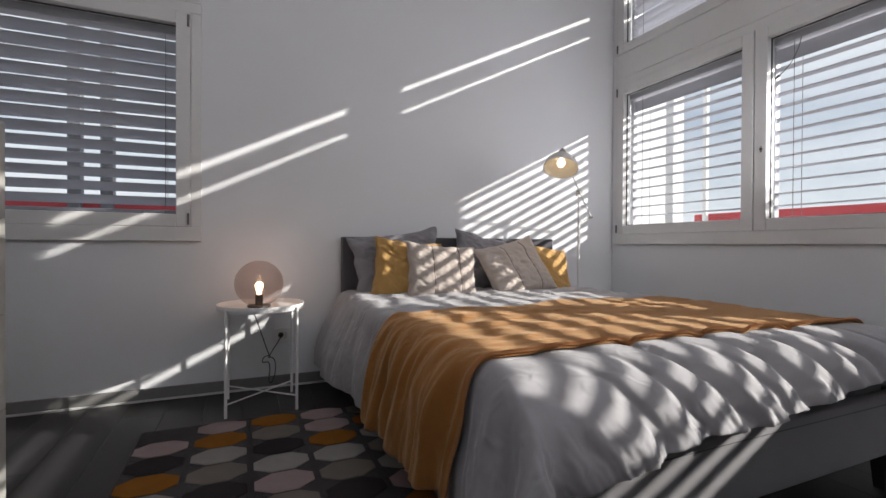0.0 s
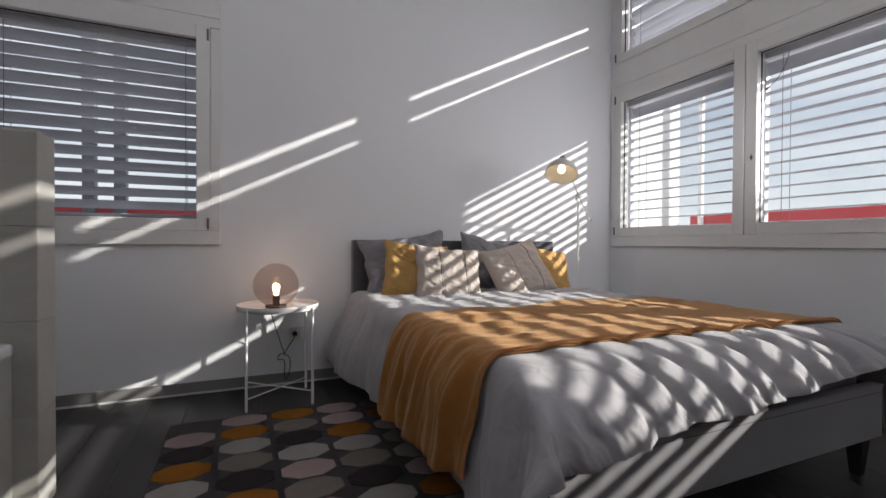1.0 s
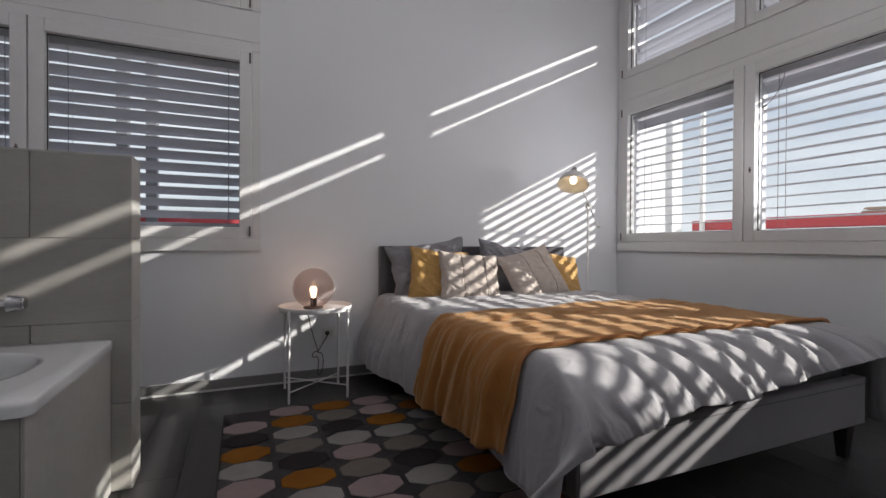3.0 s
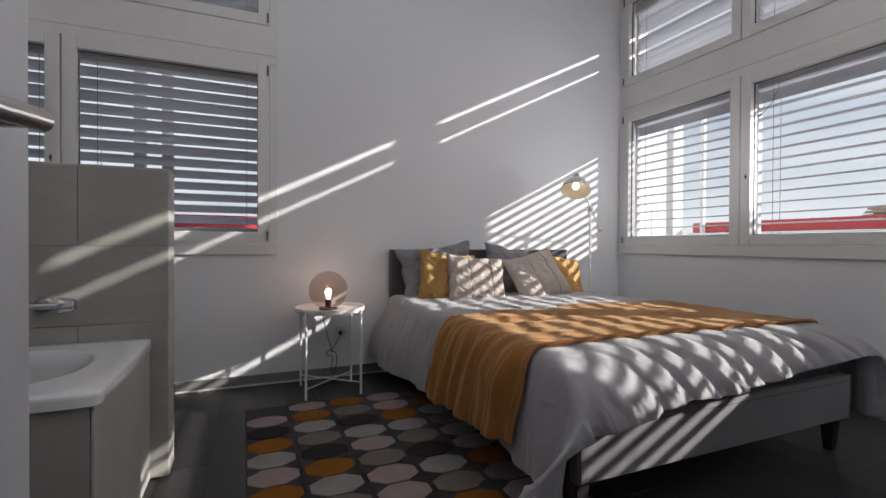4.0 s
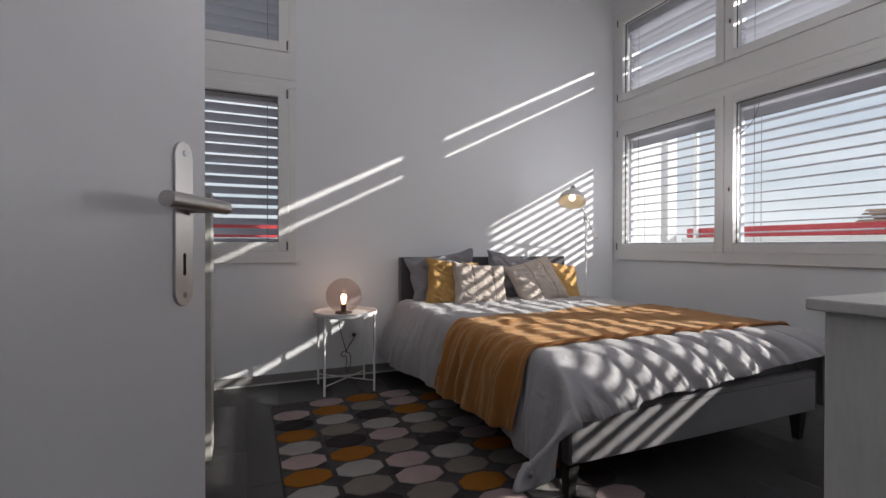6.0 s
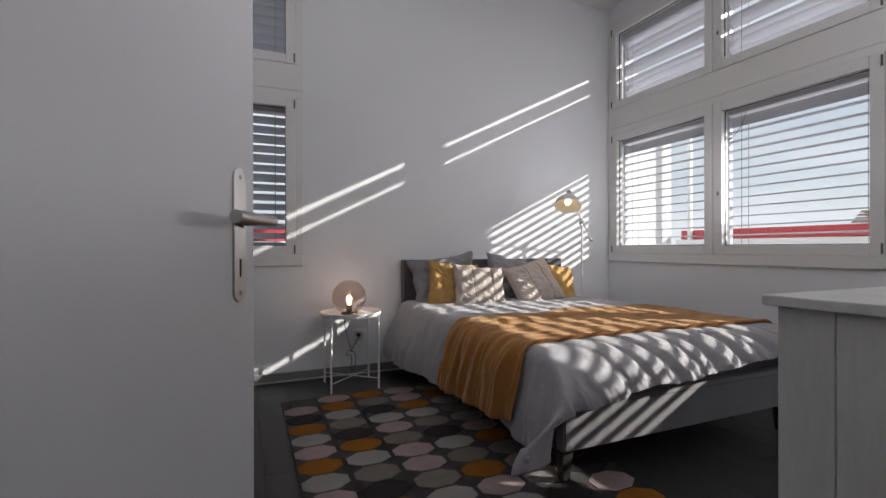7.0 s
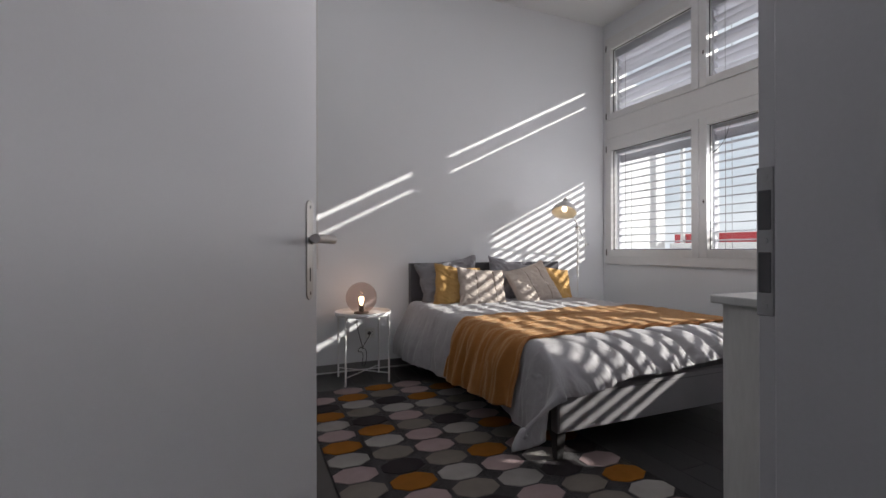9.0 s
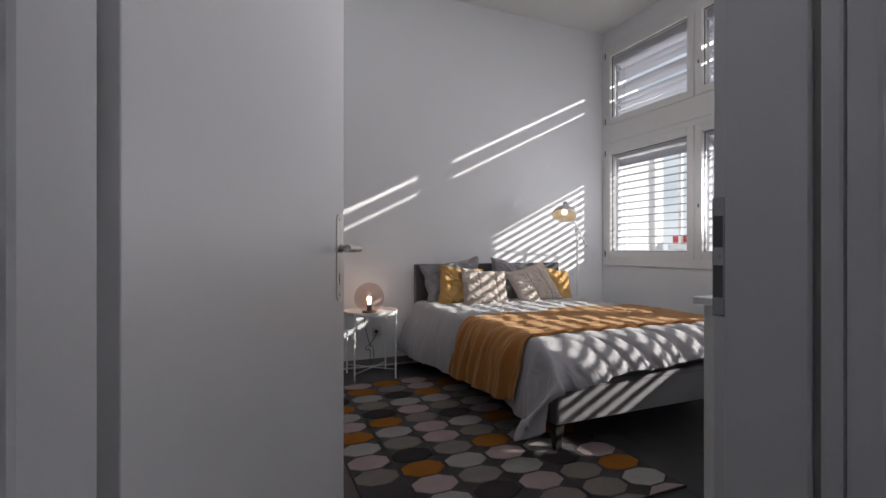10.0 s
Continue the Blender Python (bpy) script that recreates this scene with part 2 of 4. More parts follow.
def add_tube(bm, a, b, r0, r1=None, seg=14):
    a, b = Vector(a), Vector(b)
    got = bmesh.ops.create_cone(bm, cap_ends=True, segments=seg, radius1=r0, radius2=r0 if r1 is None else r1, depth=(b - a).length)["verts"]
    turn = (b - a).to_track_quat("Z", "Y").to_matrix().to_4x4()
    bmesh.ops.transform(bm, matrix=Matrix.Translation((a + b) / 2) @ turn, verts=got)
    return bm


def tube(a, b, r0, r1=None, seg=14):
    return add_tube(bmesh.new(), a, b, r0, r1, seg)


def lathe(profile, centre, seg=48, m=None):
    """A turned body from (radius, height) pairs round a vertical axis."""
    bm = bmesh.new()
    rings = []
    for r, z in profile:
        rings.append([bm.verts.new((r * math.cos(2 * math.pi * k / seg), r * math.sin(2 * math.pi * k / seg), z)) for k in range(seg)])
    for a, b in zip(rings, rings[1:]):
        for k in range(seg):
            bm.faces.new((a[k], a[(k + 1) % seg], b[(k + 1) % seg], b[k]))
    bmesh.ops.remove_doubles(bm, verts=bm.verts, dist=1e-5)
    bmesh.ops.transform(bm, matrix=(m or Matrix.Translation(centre)), verts=bm.verts)
    return bm


def wire(name, pts, r, mat, parent=None):
    """A round cable along a smooth line."""
    cu = bpy.data.curves.new(name, "CURVE")
    cu.dimensions, cu.bevel_depth, cu.bevel_resolution = "3D", r, 3
    sp = cu.splines.new("NURBS")
    sp.points.add(len(pts) - 1)
    for q, p in zip(sp.points, pts):
        q.co = (*p, 1)
    sp.use_endpoint_u, sp.order_u = True, 4
    cu.materials.append(mat)
    ob = new(name, cu)
    ob.parent = parent
    return ob


def empty(name, label="", category="", group="", kind=""):
    return tagged(new(name), label, category, group, kind)


# ---------------------------------------------------------------- structure
H, SILL, HEAD, FZ = 3.465, 0.864, 3.30, -0.02
EAST_END, NORTH_L, NORTH_R = -4.95, -5.42, -3.055
WEST, SOUTH, SOUTH_OUT = -5.6, -3.55, -3.755

bm = box((NORTH_R, 0, FZ), (0.3, 0.3, H), 0)
add_box(bm, (NORTH_L, 0, FZ), (NORTH_R, 0.3, SILL))
add_box(bm, (NORTH_L, 0, HEAD), (NORTH_R, 0.3, H))
add_box(bm, (WEST - 0.2, 0, FZ), (NORTH_L, 0.3, H))
tagged(part("wall_north", bm, PLASTER), "white plastered bedroom wall behind the bed", "wall", kind="structure")
bm = box((0, -0.045, FZ), (0.3, 0, H))
add_box(bm, (0, EAST_END, FZ), (0.3, -0.045, SILL))
add_box(bm, (0, EAST_END, HEAD), (0.3, -0.045, H))
add_box(bm, (0, -5.6, FZ), (0.3, EAST_END, H))
tagged(part("wall_east", bm, PLASTER), "white plastered wall below a row of windows", "wall", kind="structure")
tagged(part("wall_west", box((WEST - 0.2, -5.6, FZ), (WEST, 0, H)), PLASTER), "plain white plastered side wall", "wall", kind="structure")
bm = box((WEST, SOUTH_OUT, FZ), (-3.86, SOUTH, H))
add_box(bm, (-2.94, SOUTH_OUT, FZ), (-0.001, SOUTH, H))
add_box(bm, (-3.86, SOUTH_OUT, 2.14), (-2.94, SOUTH, H))
tagged(part("wall_south", bm, PLASTER), "white plastered wall with the doorway", "wall", kind="structure")
tagged(part("wall_hall", box((WEST - 0.2, -5.8, FZ), (0.3, -5.6, H)), PLASTER), "plain white plastered hall wall", "wall", kind="structure")
tagged(part("ceiling", box((WEST - 0.2, -5.8, H), (0.3, 0.3, H + 0.2)), CEILING), "white painted flat bedroom ceiling", "ceiling", kind="structure")
floor = tagged(part("floor", box((WEST - 0.2, -5.8, FZ - 0.12), (0.3, 0.3, FZ - 0.006)), FLOOR_BED), "dark grey wood-look vinyl plank floor", "floor", kind="structure")

bm = box((NORTH_R - 1.0, -0.012, FZ + 0.012), (-0.002, 0, 0.052), 0.003)
add_box(bm, (WEST, -0.012, FZ + 0.012), (NORTH_R - 1.002, 0, 0.052), 0.003)
tagged(part("baseboard_north", bm, BASE), "low grey skirting board along the wall", "skirting", kind="structure")
tagged(part("baseboard_east", box((-0.012, SOUTH, FZ + 0.012), (0, -0.014, 0.052), 0.003), BASE), "low grey skirting board along the wall", "skirting", kind="structure")
tagged(part("trim_north", box((WEST, -0.016, FZ), (-0.002, 0, FZ + 0.012), 0.002), BASE_STRIP), "pale strip at the foot of the skirting", "trim", kind="structure")
tagged(part("trim_east", box((-0.016, SOUTH, FZ), (0, -0.018, FZ + 0.012), 0.002), BASE_STRIP), "pale strip at the foot of the skirting", "trim", kind="structure")

# ---------------------------------------------------------------- windows
PULL_LINE = [(0.1, -1.36, 2.06), (0.1, -1.345, 1.98), (0.1, -1.31, 1.915), (0.1, -1.245, 1.875)]
# In a window's own axes: u along the wall, n out of the room, w up.
EAST = Matrix(((0, 1, 0, 0), (-1, 0, 0, 0), (0, 0, 1, 0), (0, 0, 0, 1)))       # u = -y, n = +x
NORTH = Matrix(((-1, 0, 0, 0), (0, 1, 0, 0), (0, 0, 1, 0), (0, 0, 0, 1)))      # u = -x, n = +y


def ring(m, u0, u1, w0, w1, t, n0, n1, bevel=0.003):
    """A rectangular frame with members t wide."""
    bm = bmesh.new()
    add_box(bm, (u0, n0, w0), (u0 + t, n1, w1), bevel, m)
    add_box(bm, (u1 - t, n0, w0), (u1, n1, w1), bevel, m)
    add_box(bm, (u0 + t, n0 + 0.0005, w0), (u1 - t, n1, w0 + t), bevel, m)
    add_box(bm, (u0 + t, n0 + 0.0005, w1 - t), (u1 - t, n1, w1), bevel, m)
    bmesh.ops.recalc_face_normals(bm, faces=bm.faces)
    return bm


def slat_mesh(length):
    """One crowned blind slat along u, with lipped edges."""
    prof = [(-0.040, -0.004), (-0.036, -0.0005), (-0.02, 0.004), (0, 0.0055), (0.02, 0.004), (0.036, -0.0005), (0.040, -0.004)]
    prof = prof + [(a, b - 0.0014) for a, b in reversed(prof)]
    me = bpy.data.meshes.new("slat")
    v = [(0, a, b) for a, b in prof] + [(length, a, b) for a, b in prof]
    k = len(prof)
    f = [(i, (i + 1) % k, k + (i + 1) % k, k + i) for i in range(k)]
    me.from_pydata(v, [], f)
    me.polygons.foreach_set("use_smooth", [True] * k)
    me.materials.append(SLAT)
    return me


def sash(m, win, u0, u1, w0, w1, gt, handle=None, hinge=None):
    """A casement: frame, gasket, pane, and its fittings. gt: how wide its members are."""
    g = part("sash", ring(m, u0 + 0.002, u1 - 0.002, w0, w1, gt, -0.022, 0.05), FRAME, win)
    part("gasket", ring(m, u0 + gt - 0.001, u1 - gt + 0.001, w0 + gt - 0.001, w1 - gt + 0.001, 0.005, 0.014, 0.026, 0), GASKET, g)
    bm = bmesh.new()
    add_box(bm, (u0 + gt - 0.01, 0.028, w0 + gt - 0.01), (u1 - gt + 0.01, 0.034, w1 - gt + 0.01), 0, m)
    pane = part("pane", bm, GLASS, g)
    pane.visible_shadow = False
    if handle is not None:
        bm = bmesh.new()
        wz = (w0 + w1) / 2 - 0.12
        for dz, r in ((0, 0.008), (0.014, 0.004), (-0.014, 0.004)):
            add_tube(bm, m @ Vector((handle, -0.021, wz + dz)), m @ Vector((handle, -0.029, wz + dz)), r, seg=12)
        part("lock_fitting", bm, LAMP_DARK, g, "small dark metal window lock")
    if hinge is not None:
        for wz in (w0 + 0.045, w1 - 0.05):
            bm = bmesh.new()
            add_tube(bm, m @ Vector((hinge, -0.028, wz - 0.032)), m @ Vector((hinge, -0.028, wz + 0.032)), 0.006, seg=10)
            part("hinge", bm, HINGE, g, "dark grey metal window hinge")


def blind(m, u0, u1, w0, w1, tilt, label, group, odd=None, top=0.1, stack=-1.0, sag=0.0, shut=None):
    """An outdoor slatted blind: head box, side rails, every slat, cords."""
    th = empty("window_blind", label, "blind", group)
    bm = bmesh.new()
    add_box(bm, (u0 - 0.02, 0.11, w1 - top), (u1 + 0.02, 0.2, w1 + 0.1), 0.004, m)
    part("head_box", bm, RAIL, th)
    for u in (u0 - 0.021, u1 - 0.009):
        bm = bmesh.new()
        add_box(bm, (u, 0.135, w0 - 0.03), (u + 0.03, 0.18, w1), 0.003, m)
        part("guide_rail", bm, RAIL, th)
    me = slat_mesh(u1 - u0 - 0.004)
    pitch, k, w = 0.0755, 0, w0 + 0.03
    rnd = random.Random(int(1000 * (u0 + w0 * 3)))
    while w < w1 - top + 0.02:
        ob = new("slat", me)
        ob.parent = th
        ob.matrix_basis = m @ pose(u0 + 0.002, 0.158, w + (odd.get(k, 0.0) if odd else 0.0), ((tilt - 9 if shut and k in shut else tilt) if w < w1 - stack else -66) + rnd.uniform(-0.9, 0.9), rnd.uniform(-0.15, 0.15) + sag * (k % 3 - 1), 0)
        w += pitch
        k += 1
    for u in (u0 + 0.12, u1 - 0.12):
        bm = bmesh.new()
        for n in (0.117, 0.2):
            add_box(bm, (u - 0.0015, n, w0), (u + 0.0015, n + 0.002, w1), 0, m)
        part("ladder_cord", bm, CORD, th)
    bm = bmesh.new()
    add_box(bm, (u0, 0.13, w0 - 0.02), (u1, 0.185, w0 - 0.005), 0.004, m)
    part("bottom_rail", bm, RAIL, th)
    return th


def window(name, m, u_edges, u_start, u_end, label, tilt_low, tilt_high, group, odd_high):
    """Casements in two rows in one white frame; u_edges: the edges of the sashes."""
    win = empty(name, label, "window", kind="structure")
    low, high = (0.945, 2.15), (2.41, 3.235)
    bm = bmesh.new()
    add_box(bm, (u_start, -0.02, SILL), (u_end, 0.07, low[0]), 0.003, m)
    add_box(bm, (u_start, -0.014, low[1]), (u_end, 0.07, 2.208), 0.003, m)
    add_box(bm, (u_start, -0.012, 2.210), (u_end, 0.07, high[0]), 0.003, m)
    add_box(bm, (u_start, -0.012, high[1]), (u_end, 0.07, HEAD), 0.003, m)
    part("window_frame", bm, FRAME, win)
    bm = bmesh.new()
    stops = [u_start] + [u for a, b in u_edges for u in (a, b)] + [u_end]
    for a, b in zip(stops[::2], stops[1::2]):
        if b - a > 0.002:
            add_box(bm, (a, -0.011, low[0]), (b, 0.07, low[1]), 0.002, m)
            add_box(bm, (a, -0.011, high[0]), (b, 0.07, high[1]), 0.002, m)
    part("mullion", bm, FRAME, win)
    bm = bmesh.new()
    for a, b in ((0.82, SILL + 0.01), (2.2, 2.38), (3.27, 3.5)):
        add_box(bm, (u_start - 0.1, 0.075, a), (u_end + 0.1, 0.34, b), 0.004, m)
    part("outer_ledge", bm, RENDER_WHITE, win)
    for k, (a, b) in enumerate(u_edges):
        flip = k % 2 == 0
        for (w0, w1), gt, hi in ((low, 0.072, False), (high, 0.07, True)):
            sash(m, win, a, b, w0, w1, gt, None if flip else a + 0.045, (a + 0.012) if flip else (b - 0.012))
        # Blinds past u = 3.6 are shut to keep the hall dim.
        blind(m, a + 0.021, b - 0.021, low[0] + 0.05, low[1] - 0.02, tilt_low if a < 3.6 or m is NORTH else -62, "grey aluminium slatted blind outside a window, slats open" if tilt_low < 15
              else "grey aluminium slatted blind outside a window, slats half closed", group, None, 0.07, 0.16 if m is EAST else -1.0, 0.0, (7, 9, 11) if m is NORTH else None)
        blind(m, a + 0.021, b - 0.021, high[0] + 0.05, high[1] - 0.02, tilt_high, "grey aluminium slatted blind outside a high window, half closed", group, odd_high)
    return win


# Last east sash column, in the hall, is unseen: added so sun gets past.
window("window_1", EAST, [(0.062, 1.171), (1.173, 2.253), (2.293, 3.525), (3.77, 4.9)], 0.045, -EAST_END, "row of white framed casement windows in two tiers", 3, -32, "outdoor blinds", {3: -0.012, 4: 0.010, 5: -0.017, 6: 0.016})
window("window_2", NORTH, [(3.108, 4.24), (4.242, 5.38)], -NORTH_R, -NORTH_L, "white framed casement windows in two tiers", -34, -39, "outdoor blinds", None)

pull = empty("blind_pull", "dark pull hook on a thin cord behind the pane", "pull cord")
wire("cord", PULL_LINE, 0.0022, CORD, pull)
part("hook", tube(PULL_LINE[-1], Vector(PULL_LINE[-1]) + Vector((0, 0.05, -0.026)), 0.0085, 0.004, seg=10), CORD, pull)

# ---------------------------------------------------------------- doorway
frame_ob = empty("door_frame", "grey lacquered door frame with dull steel strike plate", "door frame", kind="structure")
bm = box((-3.002, -3.69, FZ), (-2.938, -3.568, 2.12), 0.003)
add_box(bm, (-2.988, -3.568, FZ), (-2.938, -3.54, 2.12), 0.002)
part("jamb", bm, JAMB, frame_ob)
# Groove strip in the darker skirting grey, which carries the shade of the gap.
bm = box((-2.994, -3.70, FZ), (-2.938, -3.69, 2.12), 0)
part("shadow_gap", bm, BASE, frame_ob)
bm = box((-2.999, -3.727, FZ), (-2.90, -3.70, 2.16), 0.005, 2)
add_box(bm, (-3.0, -3.768, FZ), (-2.91, -3.729, 2.16), 0.006, seg=2)
part("casing", bm, JAMB, frame_ob)
bm = box((-3.862, -3.765, FZ), (-3.81, -3.622, 2.12), 0.003)
add_box(bm, (-3.862, -3.618, FZ), (-3.835, -3.53, 2.12), 0.002)
part("jamb", bm, JAMB, frame_ob)
bm = box((-3.835, -3.622, 2.085), (-2.988, -3.53, 2.14), 0.003)
add_box(bm, (-3.81, -3.765, 2.07), (-3.0, -3.622, 2.14), 0.003)
part("head_jamb", bm, JAMB, frame_ob)
bm = box((-3.93, -3.79, FZ), (-3.822, -3.765, 2.2), 0.005, 2)
part("casing", bm, JAMB, frame_ob)
strike = part("strike_plate", box((-2.9905, -3.561, 0.934), (-2.986, -3.5395, 1.128), 0.001), STRIKE, frame_ob, "dull steel strike plate")
for z0, z1 in ((0.964, 1.017), (1.046, 1.098)):
    bm = box((-2.9915, -3.5585, z0), (-2.989, -3.542, z1), 0.0011)
    part("latch_hole", bm, HOLE, strike)
for z in (0.947, 1.032, 1.115):
    part("screw", tube((-2.992, -3.551, z), (-2.9895, -3.551, z), 0.0038, seg=10), STRIKE, strike)

# The leaf in its own axes: u from the hinge to the edge, n out of the visible face, w up.
HINGE, EDGE = Vector((-3.81, -3.55, 0)), Vector((-3.452, -2.775, 0))
du = (EDGE - HINGE).normalized()
dn = Vector((du.y, -du.x, 0))
LEAF_M = Matrix(((du.x, dn.x, 0, HINGE.x), (du.y, dn.y, 0, HINGE.y), (0, 0, 1, 0), (0, 0, 0, 1)))
WIDE = (EDGE - HINGE).length
door = empty("door_1", "pale grey lacquered bedroom door standing open, steel lever handle", "door", kind="structure")


def on_leaf(bm):
    bmesh.ops.transform(bm, matrix=LEAF_M, verts=bm.verts)
    bmesh.ops.recalc_face_normals(bm, faces=bm.faces)
    return bm


part("door_leaf", on_leaf(box((0.0, -0.042, FZ + 0.008), (WIDE, 0, 2.085), 0.002, 2)), DOOR, door)
pu, pz, lu = WIDE - 0.060, 1.0205, WIDE - 0.052
bm = bmesh.new()
edge = []
for k in range(32):
    a = 2 * math.pi * k / 32
    edge.append((0.022 * math.cos(a), (0.094 if math.sin(a) >= 0 else -0.094) + 0.022 * math.sin(a)))
lo = [bm.verts.new((pu + x, 0.0, pz + z)) for x, z in edge]
mid = [bm.verts.new((pu + x, 0.002, pz + z)) for x, z in edge]
hi = [bm.verts.new((pu + x * 0.96, 0.0035, pz + z * 0.993)) for x, z in edge]
for a, b in ((lo, mid), (mid, hi)):
    for k in range(32):
        bm.faces.new((a[k], a[(k + 1) % 32], b[(k + 1) % 32], b[k]))
bm.faces.new(hi)
plate = part("handle_plate", on_leaf(bm), STEEL, door, "long brushed steel plate with rounded ends")
for z in (pz + 0.1, pz - 0.1):
    part("screw", on_leaf(tube((pu, 0.003, z), (pu, 0.0046, z), 0.0042, seg=12)), CHROME, plate)
bm = bmesh.new()
add_box(bm, (pu - 0.0034, 0.0032, 0.951), (pu + 0.0034, 0.0039, 0.976), 0.0003)
add_tube(bm, (pu, 0.0032, 0.976), (pu, 0.004, 0.976), 0.0034, seg=12)
add_tube(bm, (pu, 0.0032, 0.951), (pu, 0.004, 0.951), 0.0034, seg=12)
part("keyhole", on_leaf(bm), DARK, plate)
bm = tube((lu, 0.003, 1.045), (lu, 0.052, 1.045), 0.0085, seg=20)
add_tube(bm, (lu + 0.0125, 0.052, 1.045), (lu - 0.125, 0.052, 1.045), 0.0098, seg=24)
add_tube(bm, (lu, 0.003, 1.045), (lu, 0.009, 1.045), 0.0115, seg=20)
bmesh.ops.bevel(bm, geom=[e for e in bm.edges if len(e.link_faces) == 2 and e.calc_face_angle(0) > 1.2], offset=0.001, segments=2, affect="EDGES")
part("lever_handle", on_leaf(bm), STEEL, door, "round brushed steel lever", smooth=False)
for z in (0.25, 1.85):
    part("hinge", on_leaf(tube((-0.006, 0.004, z), (-0.006, 0.004, z + 0.09), 0.008, seg=12)), STEEL, door)

# ---------------------------------------------------------------- bath corner
PX, PY0, PY1, PZ = -3.545, -1.18, -1.03, 1.232
wallet = empty("bath_partition", "low partition wall clad in taupe stone tiles beside the bath", "partition", kind="structure")
part("core", box((WEST, PY0 + 0.008, FZ), (PX - 0.008, PY1 - 0.008, PZ - 0.008)), GROUT, wallet)
rows = [FZ + 0.004, 0.312, 0.62, 0.928, PZ]
for r in range(4):
    x = PX - 0.002 - (0.3 if r % 2 else 0.0)
    right = PX - 0.002
    while right > WEST + 0.01:
        left = max(x - 0.6 if x < right else right - 0.6, WEST)
        if r % 2 and right == PX - 0.002:
            left = right - 0.3
        part("tile", box((left + 0.0012, PY0, rows[r] + 0.0012), (right - 0.0012, PY0 + 0.009, rows[r + 1] - 0.0012), 0.001), TILE, wallet)
        part("tile", box((left + 0.0012, PY1 - 0.009, rows[r] + 0.0012), (right - 0.0012, PY1, rows[r + 1] - 0.0012), 0.001), TILE, wallet)
        right = left
        x = right
    part("end_tile", box((PX - 0.009, PY0 + 0.0005, rows[r] + 0.0012), (PX, PY1 - 0.0005, rows[r + 1] - 0.0012), 0.001), TILE_LIT, wallet)
right = PX
while right > WEST + 0.01:
    left = max(right - 0.6, WEST)
    part("cap_tile", box((left + 0.001, PY0, PZ - 0.001), (right - 0.0005, PY1, PZ + 0.007), 0.001), TILE_LIT, wallet)
    right = left

TX0, TX1, TY0, TY1, TZ = WEST + 0.01, -3.60, -1.93, PY0 - 0.002, 0.556
tub = empty("bathtub", "white enamelled bathtub set in a tiled surround", "bathtub")
pts, nu, nv = [], 192, 26
for i in range(nu):
    a = 2 * math.pi * i / nu
    ca, sa = math.cos(a), math.sin(a)
    cx, cy = (TX0 + TX1) / 2 - 0.02, (TY0 + TY1) / 2
    q = (abs(ca) ** 50 + abs(sa) ** 50) ** (-1 / 50)
    ox, oy = (TX1 - TX0) / 2 * ca * q + 0.02, (TY1 - TY0) / 2 * sa * q
    p = (abs(ca) ** 2.8 + abs(sa) ** 2.8) ** (-1 / 2.8)
    ix, iy = ((TX1 - TX0) / 2 - 0.12) * ca * p, ((TY1 - TY0) / 2 - 0.075) * sa * p
    rim = [(ox, oy, TZ - 0.034), (ox, oy, TZ - 0.012), (ox * 0.9985, oy * 0.997, TZ - 0.004), (ox * 0.994, oy * 0.988, TZ)]
    for t in (0.3, 0.6, 0.85):
        rim.append((ox * 0.994 * (1 - t) + ix * 1.02 * t, oy * 0.988 * (1 - t) + iy * 1.02 * t, TZ - 0.002 * t))
    for t in np.linspace(0, 1, nv - len(rim)):
        s = 1.02 - 0.26 * t ** 1.6 if t < 0.8 else (1.02 - 0.26 * 0.8 ** 1.6) * (1 - (t - 0.8) / 0.2)
        d = 0.40 * (1 - (1 - min(t / 0.8, 1)) ** 2)
        rim.append((ix * s, iy * s, TZ - 0.002 - d))
    pts += [(cx + x, cy + y, z) for x, y, z in rim]
sheet("tub_shell", pts, nu, nv, ENAMEL, tub, wrap=True)
body = part("surround", box((TX0, TY0 + 0.03, FZ), (TX1 - 0.03, TY1, TZ - 0.46)), GROUT, tub)
bm = box((TX1 - 0.02, TY0 + 0.012, FZ + 0.004), (TX1 - 0.012, TY1, TZ - 0.036), 0.001)
part("panel", bm, TILE_LIT, tub, "stone side panel, toned lighter as the lit side")
x = TX1 - 0.021
while x > TX0 + 0.05:
    left = max(x - 0.6, TX0)
    part("front_tile", box((left + 0.001, TY0 + 0.012, FZ + 0.004), (x - 0.001, TY0 + 0.02, TZ - 0.036), 0.001), TILE, tub)
    x = left
tap = empty("bath_mixer", "chrome wall mixer tap above the bathtub", "tap")
bm = tube((-3.885, PY0 - 0.055, 0.705), (-4.165, PY0 - 0.055, 0.705), 0.012, seg=20)
part("mixer_body", bm, CHROME, tap, smooth=False)
for x, s in ((-3.885, 1), (-4.165, -1)):
    bm = tube((x, PY0 - 0.055, 0.705), (x + s * 0.045, PY0 - 0.055, 0.705), 0.03, 0.019, seg=24)
    for k in range(8):
        a = 2 * math.pi * k / 8
        add_tube(bm, (x + s * 0.006, PY0 - 0.055 + 0.0235 * math.cos(a), 0.705 + 0.0235 * math.sin(a)), (x + s * 0.04, PY0 - 0.055 + 0.0225 * math.cos(a), 0.705 + 0.0225 * math.sin(a)), 0.004, seg=8)
    part("knob", bm, CHROME, tap)
